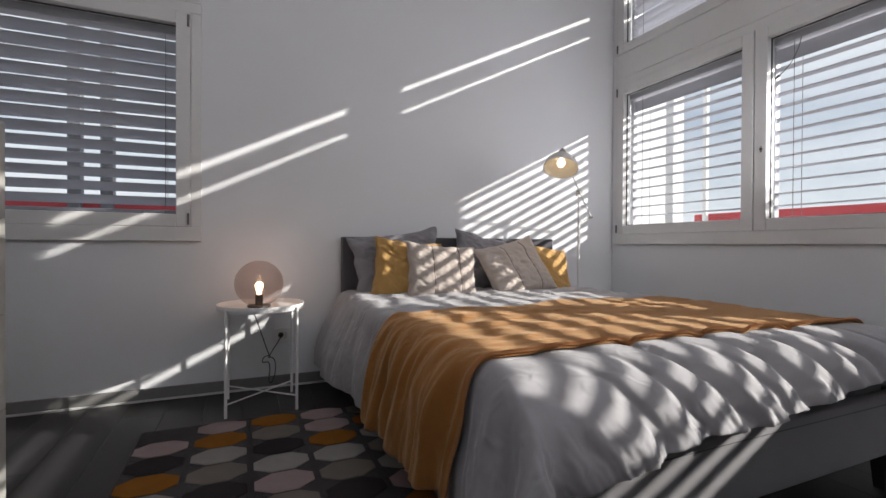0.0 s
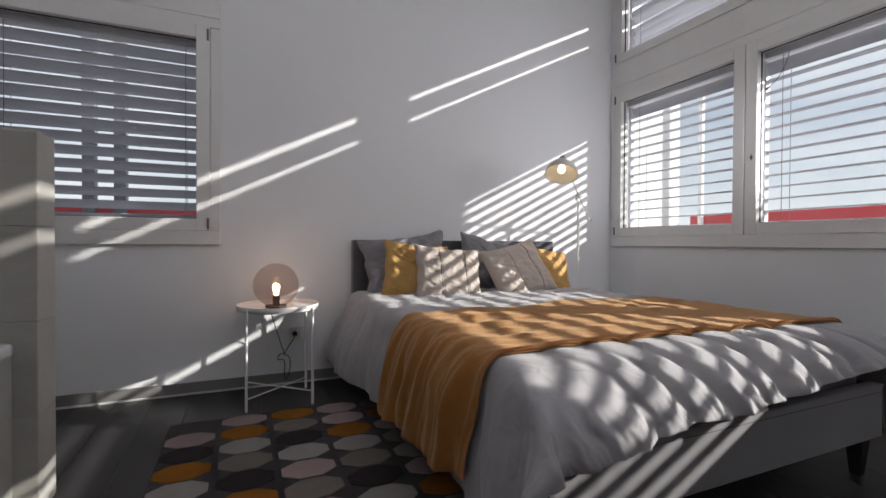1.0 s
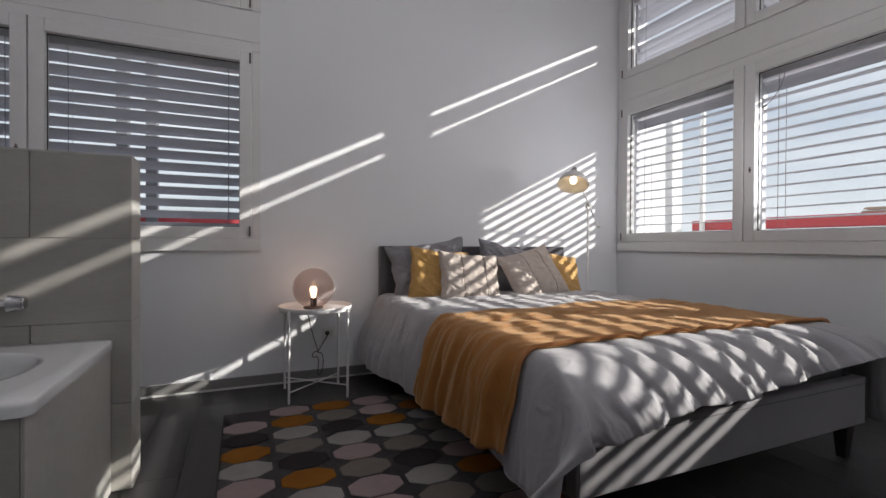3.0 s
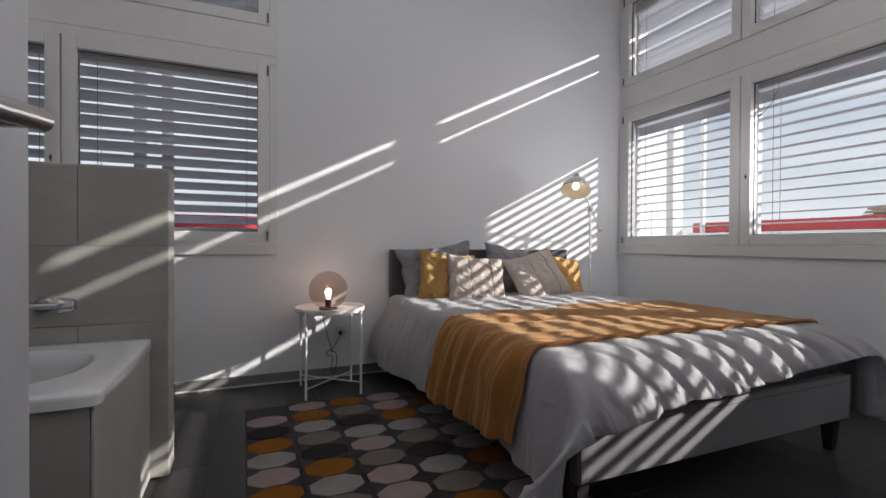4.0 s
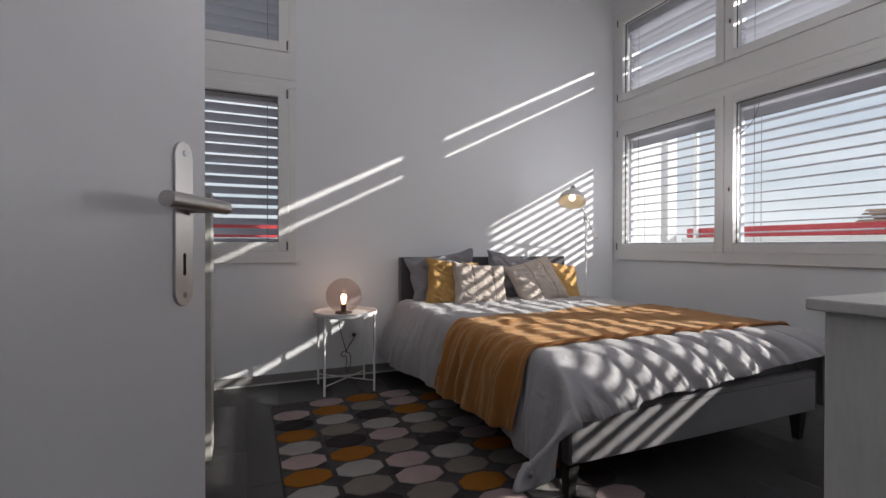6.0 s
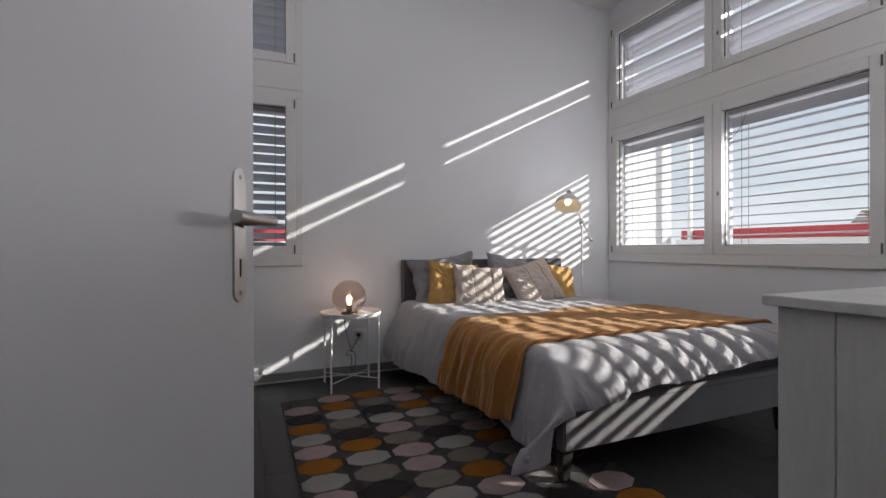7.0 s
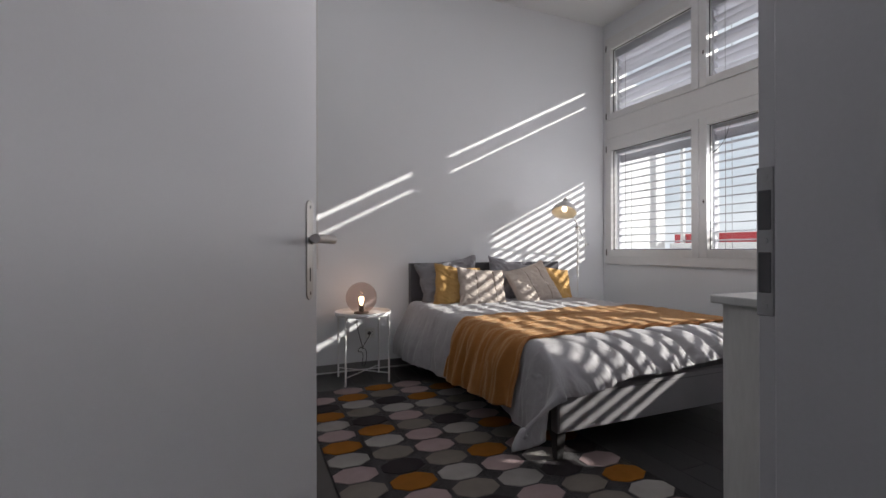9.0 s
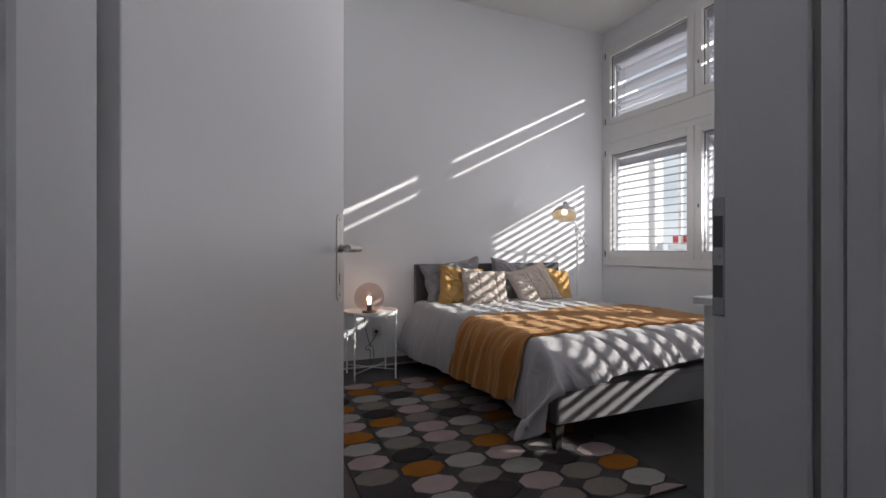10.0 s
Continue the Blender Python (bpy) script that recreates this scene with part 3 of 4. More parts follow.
for x in (-3.95, -4.1):
    part("wall_rose", lathe([(0, 0.012), (0.022, 0.012), (0.03, 0.002), (0.03, 0)], None, 24, Matrix.Translation((x, PY0, 0.705)) @ pose(0, 0, 0, 90)), CHROME, tap)
    part("inlet", tube((x, PY0, 0.705), (x, PY0 - 0.055, 0.705), 0.011, seg=16), CHROME, tap)
part("spout", tube((-4.025, PY0 - 0.05, 0.7), (-4.025, PY0 - 0.17, 0.672), 0.012, 0.011, seg=16), CHROME, tap)

# ---------------------------------------------------------------- bed
XL, XR, YF, ZT = -2.25, -0.655, -2.12, 0.555
bed = empty("bed", "upholstered double bed with charcoal felt frame and dark tapered legs", "bed")
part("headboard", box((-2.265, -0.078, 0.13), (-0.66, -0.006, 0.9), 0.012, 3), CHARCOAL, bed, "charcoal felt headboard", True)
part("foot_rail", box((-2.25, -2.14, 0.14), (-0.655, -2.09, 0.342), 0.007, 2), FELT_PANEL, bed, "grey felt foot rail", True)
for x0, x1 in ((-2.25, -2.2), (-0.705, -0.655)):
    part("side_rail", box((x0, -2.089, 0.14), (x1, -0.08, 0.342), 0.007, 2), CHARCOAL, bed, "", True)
for x in (-2.245, -0.66):
    part("piping", box((x + (0.004 if x < -1 else -0.008), -2.1425, 0.147), (x + (0.008 if x < -1 else -0.004), -2.139, 0.337), 0.001), CHARCOAL, bed)
part("top_seam", box((-2.246, -2.1415, 0.313), (-0.66, -2.1385, 0.3165), 0.001), CHARCOAL, bed)
for x, y in ((-2.205, -2.085), (-0.72, -2.085), (-2.205, -0.14), (-0.72, -0.14)):
    bm = box((x - 0.031, y - 0.031, FZ), (x + 0.031, y + 0.031, 0.143), 0.004)
    for v in bm.verts:
        k = 0.62 + 0.38 * min(1, v.co.z / 0.14)
        v.co.x, v.co.y = x + (v.co.x - x) * k, y + (v.co.y - y) * k
        v.co.z += 0.012 if x < -1 and y < -1 and v.co.z < 0.0 else 0.0
    part("leg", bm, BLACKWOOD, bed)
part("slat_base", box((-2.19, -2.08, 0.2), (-0.71, -0.09, 0.23)), BLACKWOOD, bed)
mattress = tagged(part("mattress", box((-2.2, -2.085, 0.232), (-0.7, -0.085, 0.515), 0.05, 5), SHEET, None, "", True), "thick mattress in a slate grey fitted sheet on the bed", "mattress")


def hump(v, a, b):
    t = min(1.0, max(0.0, (v - a) / (b - a)))
    return t * t * (3 - 2 * t)


def fbm(x, y, z=0.0, o=3):
    return noise.fractal(Vector((x, y, z)), 1.0, 2.0, o)


def drape(s, v):
    """Place on the made-up bed of the cloth point s across and v along, both in metres from the world's axes when flat."""
    h = XL - s if s < XL else (s - XR if s > XR else 0.0)
    side = -1 if s < XL else 1
    e = max(0.0, YF + 0.13 - v)
    r = 0.08
    out = lambda t: r * (1 - math.exp(-t / r))
    outf = lambda t: 0.24 * math.sin(min(t / 0.24, 1.9))
    fall = lambda t: 0.195 * (1 - math.cos(min(t / 0.24, 1.9)))
    x = min(max(s, XL), XR) + side * out(h)
    y = max(v, YF + 0.13) - outf(e) * (1.0 + 0.15 * hump(h, 0, 0.1))
    z = ZT + 0.012 * math.sin((s - XL) / (XR - XL) * math.pi) * hump(v, YF - 0.1, YF + 0.3) - ((h - out(h)) ** 1.6 + fall(e) ** 1.6) ** (1 / 1.6)
    e = max(0.0, YF - v)
    flare = hump(e, 0.0, 0.28) * hump(h, 0.06, 0.5)
    x += (0.07 if side > 0 else -0.22) * flare
    y += 0.03 * flare
    z += 0.08 * flare
    if side < 0:
        x -= 0.09 * hump(h, 0.1, 0.45) * hump(v, -1.0, -0.25)
    return Vector((x, y, z)), h, e


# where the sharp creases run round the foot: place across, depth, how far up they begin, width
CREASES = [(-2.05, 0.016, 0.3, 0.018), (-1.9, 0.022, 0.3, 0.018), (-1.71, 0.036, 0.5, 0.022), (-1.56, 0.018, 0.26, 0.016), (-1.42, 0.036, 0.52, 0.022),
           (-1.22, 0.034, 0.46, 0.022), (-1.12, 0.016, 0.22, 0.014), (-1.0, 0.038, 0.55, 0.022), (-0.82, 0.016, 0.3, 0.016)]


def duvet_point(s, v):
    p, h, e = drape(s, v)
    q, _, _ = drape(s + 0.004, v)
    w, _, _ = drape(s, v + 0.004)
    n = (q - p).cross(w - p).normalized()
    # gathered folds round the foot
    inner = 1 - hump(h, 0.02, 0.2)
    near = hump(v, YF + 0.30, YF - 0.06) * inner
    u = s + 0.45 * (v - YF) + 0.05 * fbm(s * 2.0, v * 2.5, 4.0)
    d = 0.006 * near * fbm(u * 2.6, v * 0.8, 8.0, 2)
    for x, deep, start, wide in CREASES:
        k = hump(v, YF + 0.8 * start - 0.06, YF - 0.14) * (1 - 0.45 * hump(e, 0.13, 0.25))
        g = (u - x - 0.012 * fbm(v * 9, x * 7, 2.0)) / (wide * (0.35 + 0.45 * k))
        g = g if g > 0 else g / 3.2
        d -= 1.1 * deep * k * inner * math.exp(-g * g)
    # stuffing swells between two creases
    for (xa, *_), (xb, *_) in zip(CREASES, CREASES[1:]):
        if xa < u < xb:
            d += 0.05 * (xb - xa) * hump(v, YF + 0.4, YF - 0.02) * (1 - hump(e, 0.1, 0.2)) * inner * math.sin(math.pi * (u - xa) / (xb - xa)) ** 0.8
    # puckers at the hem
    d += 0.022 * hump(e, 0.06, 0.2) * fbm(u * 15, e * 4, 3.0, 3) * inner
    # long soft creases and crumples on top
    top = (1 - hump(h, 0, 0.08)) * (1 - 0.85 * hump(v, YF + 0.75, YF + 0.3))
    a = abs(fbm(s * 3.2 + v * 1.0, v * 4.5 - s * 1.5, 1.0))
    b = abs(fbm(s * 7.0 - v * 2, v * 9.0, 7.0, 2))
    d += top * (0.016 * (0.35 - a) + 0.007 * (0.35 - b) * (1 + 1.6 * hump(v, -0.95, -0.5)))
    # folds of the hanging sides
    if h > 0:
        k = hump(h, 0.02, 0.3)
        f = v + 0.035 * fbm(v * 4, h * 3, 2.0)
        d += k * (0.03 * fbm(f * 6.5 + h * 0.8, h * 1.0, 31.0, 2) + 0.014 * (0.3 - abs(fbm(f * 15, h * 2.0, 37.0, 2))) + 0.022 * hump(h, 0.1, 0.45)) * (1 - 0.5 * hump(e, 0, 0.12))
        d += 0.008 * k * fbm(v * 6, h * 5, 9.0)
        if e <= 0 and v > -0.3:
            d *= 0.6
    return p + n * d, n


su = np.concatenate([np.linspace(XL - 0.49, XL, 44)[:-1], np.linspace(XL, XR, 310)[:-1], np.linspace(XR, XR + 0.49, 36)])
sv = np.concatenate([np.linspace(-0.1, YF + 0.4, 130)[:-1], np.linspace(YF + 0.4, YF - 0.262, 110)])
pts = []
for s in su:
    for v in sv:
        e = YF - v
        vv = v
        if e > 0:
            vv = YF - e * (1 - 0.2 * hump(s, -2.2, -1.8) - 0.27 * hump(s, -1.8, XR))
            v, e = vv, YF - vv
        if e > 0.1 and XL - 0.02 < s < XR + 0.02:
            vv = v + (e - 0.1) * 0.16 * fbm(s * 4.0, 0.3, 5.0, 2)
        short = 0.12 * hump(v, -1.1, -1.3) * (1 - hump(v, -1.75, -1.95))
        p, n = duvet_point(float(XL - (XL - s) * (1 - short) if s < XL else s), float(vv))
        pts.append(p)
bedding = empty("duvet", "crumpled grey linen duvet hanging over the bed", "duvet")
duvet = sheet("cover", pts, len(su), len(sv), LINEN, bedding)
nv = len(sv)
wire("side_seam", [pts[j] + Vector((-0.002, 0, 0)) for j in range(0, nv, 2)], 0.002, LINEN, bedding)
thick = duvet.modifiers.new("thickness", "SOLIDIFY")
thick.thickness, thick.offset = 0.014, 1.0


def throw_point(s, v):
    p, n = duvet_point(s, v)
    h = max(0.0, XL - s)
    k = hump(h, 0.0, 0.22)
    f = v + 0.045 * fbm(v * 4, h * 1.5, 3.0) + 0.06 * h
    d = 0.008 + 0.003 * fbm(s * 5, v * 8, 12.0)
    # uneven pleats fan out down the hanging end
    g = f * (1.0 + 0.15 * h) + 0.1 * h
    d += k * (0.03 + 0.06 * fbm(g * 9.0, 0.5 * h, 6.0, 1) + 0.024 * fbm(g * 21, h, 16.0, 2))
    d += 0.016 * abs(fbm(v * 9 + s * 1.2, s * 2.2, 13.0, 2)) * hump(s, XL + 0.45, XL) * (1 - 0.6 * k)
    d += 0.007 * abs(fbm(s * 1.6, v * 7.0, 21.0)) * (1 - k)
    return p + n * d


tu, tv = np.linspace(XL - 0.4, XR + 0.07, 170), np.linspace(0, 1, 96)
pts = []
for s in tu:
    h = max(0.0, XL - s)
    back = -1.17 + 0.12 * hump(s, XL - 0.05, XR) + 0.1 * hump(h, 0.05, 0.4) + 0.012 * math.sin(s * 9)
    front = -1.945 - 0.025 * hump(s, XL, XR) + 0.02 * hump(h, 0.0, 0.4) + 0.012 * fbm(s * 4, 2.2)
    for t in tv:
        low = XL - (XL - s) * (1.03 + 0.14 * (1 - t)) if s < XL else s
        pts.append(throw_point(float(low), float(back + (front - back) * t)))
throw = empty("throw_blanket", "ochre woollen throw laid across the bed, hanging in folds", "blanket")
cloth = sheet("cloth", pts, len(tu), len(tv), THROW, throw)
thick = cloth.modifiers.new("thickness", "SOLIDIFY")
thick.thickness, thick.offset = 0.008, 1.0
bm = bmesh.new()
nv = len(tv)
edge = [Vector(pts[i * nv + nv - 1]) for i in range(len(tu))]
for a, b in zip(edge, edge[1:]):
    for t in (0.0, 0.5):
        p = a.lerp(b, t) + Vector((0, 0, 0.004))
        add_tube(bm, p + Vector((0, 0.007, 0.003)), p + Vector((0.003, -0.006, -0.001)), 0.0028, seg=5)
part("stitched_edge", bm, STITCH, throw, "rust brown blanket stitch")


def pillow(name, w, h, fat, mat, at, lean, roll, turn, label, seams=(), seed=0, parts=None):
    """A stuffed cushion, upright in its own axes: u across, w up, n towards the foot of the bed."""
    m = Matrix.Translation(at) @ pose(0, 0, 0, 0, 0, turn) @ pose(0, 0, 0, lean, 0, 0) @ pose(0, 0, 0, 0, roll, 0)
    n = 60
    limp = 1.9 if mat is PILLOW_GREY else 1.0
    pts, faces = [], []
    for face in (-1, 1):
        for i in range(n + 1):
            for j in range(n + 1):
                a, b = 2 * i / n - 1, 2 * j / n - 1
                pinch = 1 - 0.1 * (1 - abs(a) ** 2.2) * abs(b) ** 3
                pinch2 = 1 - 0.1 * (1 - abs(b) ** 2.2) * abs(a) ** 3
                x, z = a * w / 2 * pinch2, b * h / 2 * pinch
                body = max(0.0, (1 - a ** 4) * (1 - b ** 4)) ** 0.62
                sag = 1 - 0.22 * b
                d = fat / 2 * body * sag
                rim = (1 - max(abs(a), abs(b)) ** 6)
                wr = fbm(a * 2.6 + seed, b * 2.6 - seed, face * 3.0)
                wr2 = abs(fbm(a * 2.2 - seed, b * 5.5 + a * 3, face * 5.0 + 9, 2))
                wr3 = abs(fbm(a * 7 + seed, b * 5.0 - a * 4, face * 2.0 + 4, 2))
                d += rim * limp * (0.014 * wr - 0.009 * wr2 - 0.003 * wr3)
                for sx in seams:
                    d -= 0.007 * math.exp(-((a - sx + 0.03 * math.sin(b * 3)) / 0.03) ** 2) * rim
                edge_out = 0.012 * limp * fbm(a * (3 if limp > 1 else 5) + seed, b * 3, 2.0) * (1 - rim)
                pts.append(m @ Vector((x + a * edge_out, face * (d + 0.002), z + b * edge_out)))
    k = (n + 1) ** 2
    for f in range(2):
        for i in range(n):
            for j in range(n):
                q = f * k + i * (n + 1) + j
                faces.append((q, q + n + 1, q + n + 2, q + 1) if f else (q, q + 1, q + n + 2, q + n + 1))
    rimv = [i * (n + 1) for i in range(n)] + [n * (n + 1) + j for j in range(n)] + [(n - i) * (n + 1) + n for i in range(n)] + [n - j for j in range(n)]
    for a, b in zip(rimv, rimv[1:] + rimv[:1]):
        faces.append((a, b, b + k, a + k))
    me = bpy.data.meshes.new(name)
    me.from_pydata([tuple(p) for p in pts], [], faces)
    me.polygons.foreach_set("use_smooth", [True] * len(me.polygons))
    me.materials.append(mat)
    top = empty(name, label, "pillow", "cushions on the bed")
    cover = new("cover", me)
    cover.parent = top
    rim_pts = [pts[a].lerp(pts[a + k], 0.5) for a in rimv[::3]]
    wire("piped_edge", rim_pts + rim_pts[:1], 0.0032, mat, top)
    for sx in seams:
        line = []
        for j in range(3, n - 2, 3):
            i = int(round((sx + 1) / 2 * n))
            line.append(pts[i * (n + 1) + j] + (m.to_3x3() @ Vector((0, -0.0005, 0))))
        wire("seam", line, 0.0024, SEAM, top)
    return top


pillow("bed_pillow", 0.6, 0.46, 0.15, PILLOW_GREY, (-1.93, -0.185, 0.71), -14, -7, -4, "slate grey pillow leaning on the headboard", (), 1)
pillow("bed_pillow", 0.56, 0.46, 0.15, PILLOW_GREY, (-1.28, -0.185, 0.695), -14, 11, 3, "slate grey pillow leaning on the headboard, rumpled", (), 5)
pillow("cushion", 0.42, 0.41, 0.13, MUSTARD, (-1.925, -0.315, 0.685), -16, 7, -8, "mustard yellow cotton cushion, crinkled", (), 9)
pillow("cushion", 0.44, 0.42, 0.13, MUSTARD, (-0.87, -0.28, 0.655), -20, 10, 10, "mustard yellow cotton cushion behind a beige one", (), 13)
pillow("cushion", 0.45, 0.385, 0.14, BEIGE, (-1.74, -0.435, 0.68), -24, 5, -4, "beige linen cushion with stitched seams", (-0.3, 0.42), 17)
pillow("cushion", 0.49, 0.41, 0.14, BEIGE, (-1.22, -0.435, 0.695), -28, -13, 3, "beige linen cushion with stitched seams, tilted", (-0.22, 0.4), 21)

# ---------------------------------------------------------------- side table, globe lamp, socket
CX, CY = -2.745, -0.288
table = empty("side_table", "round white metal tray side table with crossed wire stretcher", "side table")
part("tray", lathe([(0, 0.508), (0.214, 0.508), (0.2165, 0.51), (0.2185, 0.53), (0.2205, 0.532), (0.2225, 0.53), (0.2205, 0.503), (0.217, 0.5), (0, 0.5)], (CX, CY, 0), 72), METAL_WHITE, table, smooth=True)
feet = []
for a in (222, 317, 42, 137):
    c, s_ = math.cos(radians(a)), math.sin(radians(a))
    fx, fy = CX + 0.2305 * c, CY + 0.2305 * s_
    feet.append((fx, fy))
    bm = tube((fx, fy, FZ), (fx, fy, 0.518), 0.0075, seg=14)
    add_tube(bm, (fx - 0.008 * c, fy - 0.008 * s_, 0.498), (fx, fy, 0.498), 0.006, seg=8)
    part("leg", bm, METAL_WHITE, table)
for a, b, z in ((0, 2, 0.046), (1, 3, 0.054)):
    part("stretcher", tube((*feet[a], z), (*feet[b], z), 0.004, seg=10), METAL_WHITE, table)

GX, GY, GZ = -2.757, -0.281, 0.636
globe = empty("globe_lamp", "lit table lamp with a smoked rose glass globe", "table lamp")
prof = [(0.125 * math.sin(a), -0.125 * math.cos(a)) for a in np.linspace(radians(24), radians(180), 40)]
part("shade", lathe(prof, (GX, GY, GZ), 64), GLOBE, globe, "smoked rose glass globe", True)
part("base", lathe([(0, 0), (0.058, 0), (0.06, 0.003), (0.06, 0.009), (0.056, 0.0125), (0.02, 0.014), (0, 0.014)], (GX, GY, 0.509), 48), LAMP_DARK, globe, "dark bronze foot", True)
part("socket", lathe([(0.02, 0), (0.0195, 0.05), (0.016, 0.054), (0, 0.054)], (GX, GY, 0.523), 32), LAMP_DARK, globe)
bulb = part("bulb", lathe([(0, 0), (0.011, 0.0), (0.012, 0.012), (0.017, 0.028), (0.0215, 0.044), (0.019, 0.058), (0.011, 0.067), (0, 0.07)], (GX, GY, 0.577), 32), BULB, globe, "lit pear-shaped bulb", True)
lit = new("globe_light", bpy.data.lights.new("globe_light", "POINT"))
lit.data.energy, lit.data.color, lit.data.shadow_soft_size = 0.55, (1.0, 0.6, 0.38), 0.04
lit.location = (GX, GY, 0.70)

socket = empty("wall_socket", "white wall socket with a dark plug in it", "socket")
part("cover", box((-2.66, -0.011, 0.252), (-2.572, -0.0005, 0.338), 0.004, 2), PLASTIC, socket)
part("insert", box((-2.645, -0.0135, 0.268), (-2.587, -0.0105, 0.322), 0.003, 2), PLASTIC, socket)
bm = bmesh.new()
for x, z in ((-2.602, 0.311), (-2.602, 0.295), (-2.602, 0.279), (-2.593, 0.303), (-2.593, 0.287)):
    add_tube(bm, (x, -0.0132, z), (x, -0.0142, z), 0.0026, seg=8)
part("pin_hole", bm, DARK, socket)
plug = tagged(part("lamp_plug", lathe([(0, 0.03), (0.008, 0.028), (0.014, 0.014), (0.016, 0), (0, 0)], None, 24, Matrix.Translation((-2.626, -0.0136, 0.298)) @ pose(0, 0, 0, 90)), CABLE), "dark round plug in the wall socket", "plug")
cable = wire("lamp_cable", [(-2.80, -0.30, 0.505), (-2.79, -0.27, 0.49), (-2.765, -0.14, 0.42), (-2.74, -0.09, 0.33), (-2.705, -0.06, 0.22), (-2.69, -0.05, 0.18), (-2.71, -0.05, 0.19), (-2.735, -0.055, 0.17), (-2.73, -0.055, 0.14), (-2.7, -0.055, 0.16),
                            (-2.685, -0.05, 0.12), (-2.7, -0.05, 0.04), (-2.685, -0.05, 0.012), (-2.665, -0.05, 0.05), (-2.655, -0.05, 0.12), (-2.665, -0.05, 0.17), (-2.69, -0.055, 0.18), (-2.7, -0.055, 0.17), (-2.68, -0.05, 0.21), (-2.65, -0.05, 0.255), (-2.63, -0.06, 0.29), (-2.626, -0.035, 0.298)], 0.0028, CABLE)
tagged(cable, "thin dark lamp cable tied in a loop", "cable")

# ---------------------------------------------------------------- floor lamp
lamp = empty("floor_lamp", "slim floor lamp with jointed arm and lit grey shade", "floor lamp")
JX, JY, JZ = -0.57, -0.262, 1.242
part("foot_plate", lathe([(0, 0), (0.125, 0), (0.128, 0.004), (0.126, 0.016), (0.1, 0.022), (0.015, 0.026), (0, 0.026)], (JX, JY, FZ), 48), SHADE, lamp, "", True)
part("pole", tube((JX, JY, FZ + 0.02), (JX, JY, JZ), 0.0085, seg=16), METAL_WHITE, lamp)
bm = tube((JX - 0.013, JY, JZ - 0.028), (JX - 0.013, JY, JZ + 0.016), 0.012, seg=16)
add_tube(bm, (JX, JY - 0.026, JZ), (JX, JY + 0.02, JZ), 0.014, seg=16)
add_tube(bm, (JX + 0.02, JY - 0.01, JZ), (JX - 0.03, JY - 0.01, JZ), 0.007, seg=10)
part("joint", bm, LAMP_STEEL, lamp, "nickel clamp joint")
HT = Vector((-0.885, -0.468, 1.478))
J = Vector((JX, JY - 0.012, JZ))
low = J + (J - HT) * 0.72
arm = part("arm", tube(HT + (J - HT) * 0.04, low, 0.0062, seg=12), METAL_WHITE, lamp)
part("tie_rod", tube(low, (JX, JY - 0.005, 1.02), 0.003, seg=8), LAMP_STEEL, lamp)
part("arm_end", tube(low - Vector((0, 0.012, 0)), low + Vector((0, 0.012, 0)), 0.009, seg=12), LAMP_STEEL, lamp)
axis = Vector((-0.34, -0.32, -0.86)).normalized()
tilt = (-axis).to_track_quat("Z", "Y").to_matrix().to_4x4()
SM = Matrix.Translation(HT) @ tilt @ Matrix.Diagonal((0.98, 0.98, 1.0, 1))
shade = part("shade", lathe([(0.022, 0.0), (0.026, -0.03), (0.04, -0.045), (0.075, -0.062), (0.1, -0.09), (0.112, -0.125), (0.1145, -0.138), (0.112, -0.138), (0.1095, -0.125), (0.098, -0.092), (0.073, -0.065), (0.035, -0.05), (0.0, -0.048)], None, 56, SM), SHADE, lamp, "warm grey enamel bell shade", True)
part("shade_lining", lathe([(0.1105, -0.1365), (0.108, -0.1255), (0.0965, -0.0935), (0.0718, -0.0668), (0.034, -0.052), (0.0, -0.05)], None, 56, SM), SHADE_IN, lamp, "cream lining", True)
part("collar", lathe([(0, 0.02), (0.012, 0.02), (0.018, 0.012), (0.0235, 0.0), (0.024, -0.02), (0.0225, -0.03)], None, 32, SM), LAMP_STEEL, lamp, "nickel collar", True)
part("bulb", lathe([(0, -0.055), (0.014, -0.058), (0.024, -0.08), (0.028, -0.098), (0.02, -0.118), (0, -0.126)], None, 28, SM), BULB_LAMP, lamp, "lit frosted bulb", True)
wire("cord", [HT + Vector((0.005, 0, 0.02)), HT + Vector((0.03, 0.01, 0.03)), HT + Vector((0.06, 0.03, -0.02)), HT + (J - HT) * 0.3 + Vector((0.004, 0, -0.012))], 0.0024, CABLE, lamp)
lit = new("floor_lamp_light", bpy.data.lights.new("floor_lamp_light", "SPOT"))
lit.data.energy, lit.data.color, lit.data.shadow_soft_size, lit.data.spot_size, lit.data.spot_blend = 1.9, (1.0, 0.8, 0.6), 0.03, radians(130), 0.4
lit.matrix_world = look(HT + axis * 0.127, HT + axis * 1.0)

# ---------------------------------------------------------------- chest of drawers
DX0, DX1, DY0, DY1, DZ = -2.355, -1.42, -3.535, -3.04, 0.866
chest = empty("chest_of_drawers", "chalky white wooden chest of drawers with plank sides", "chest")
part("top", box((DX0 - 0.022, DY0, DZ), (DX1 + 0.022, DY1 + 0.022, DZ + 0.024), 0.004, 2), DRESSER, chest)
y = DY1
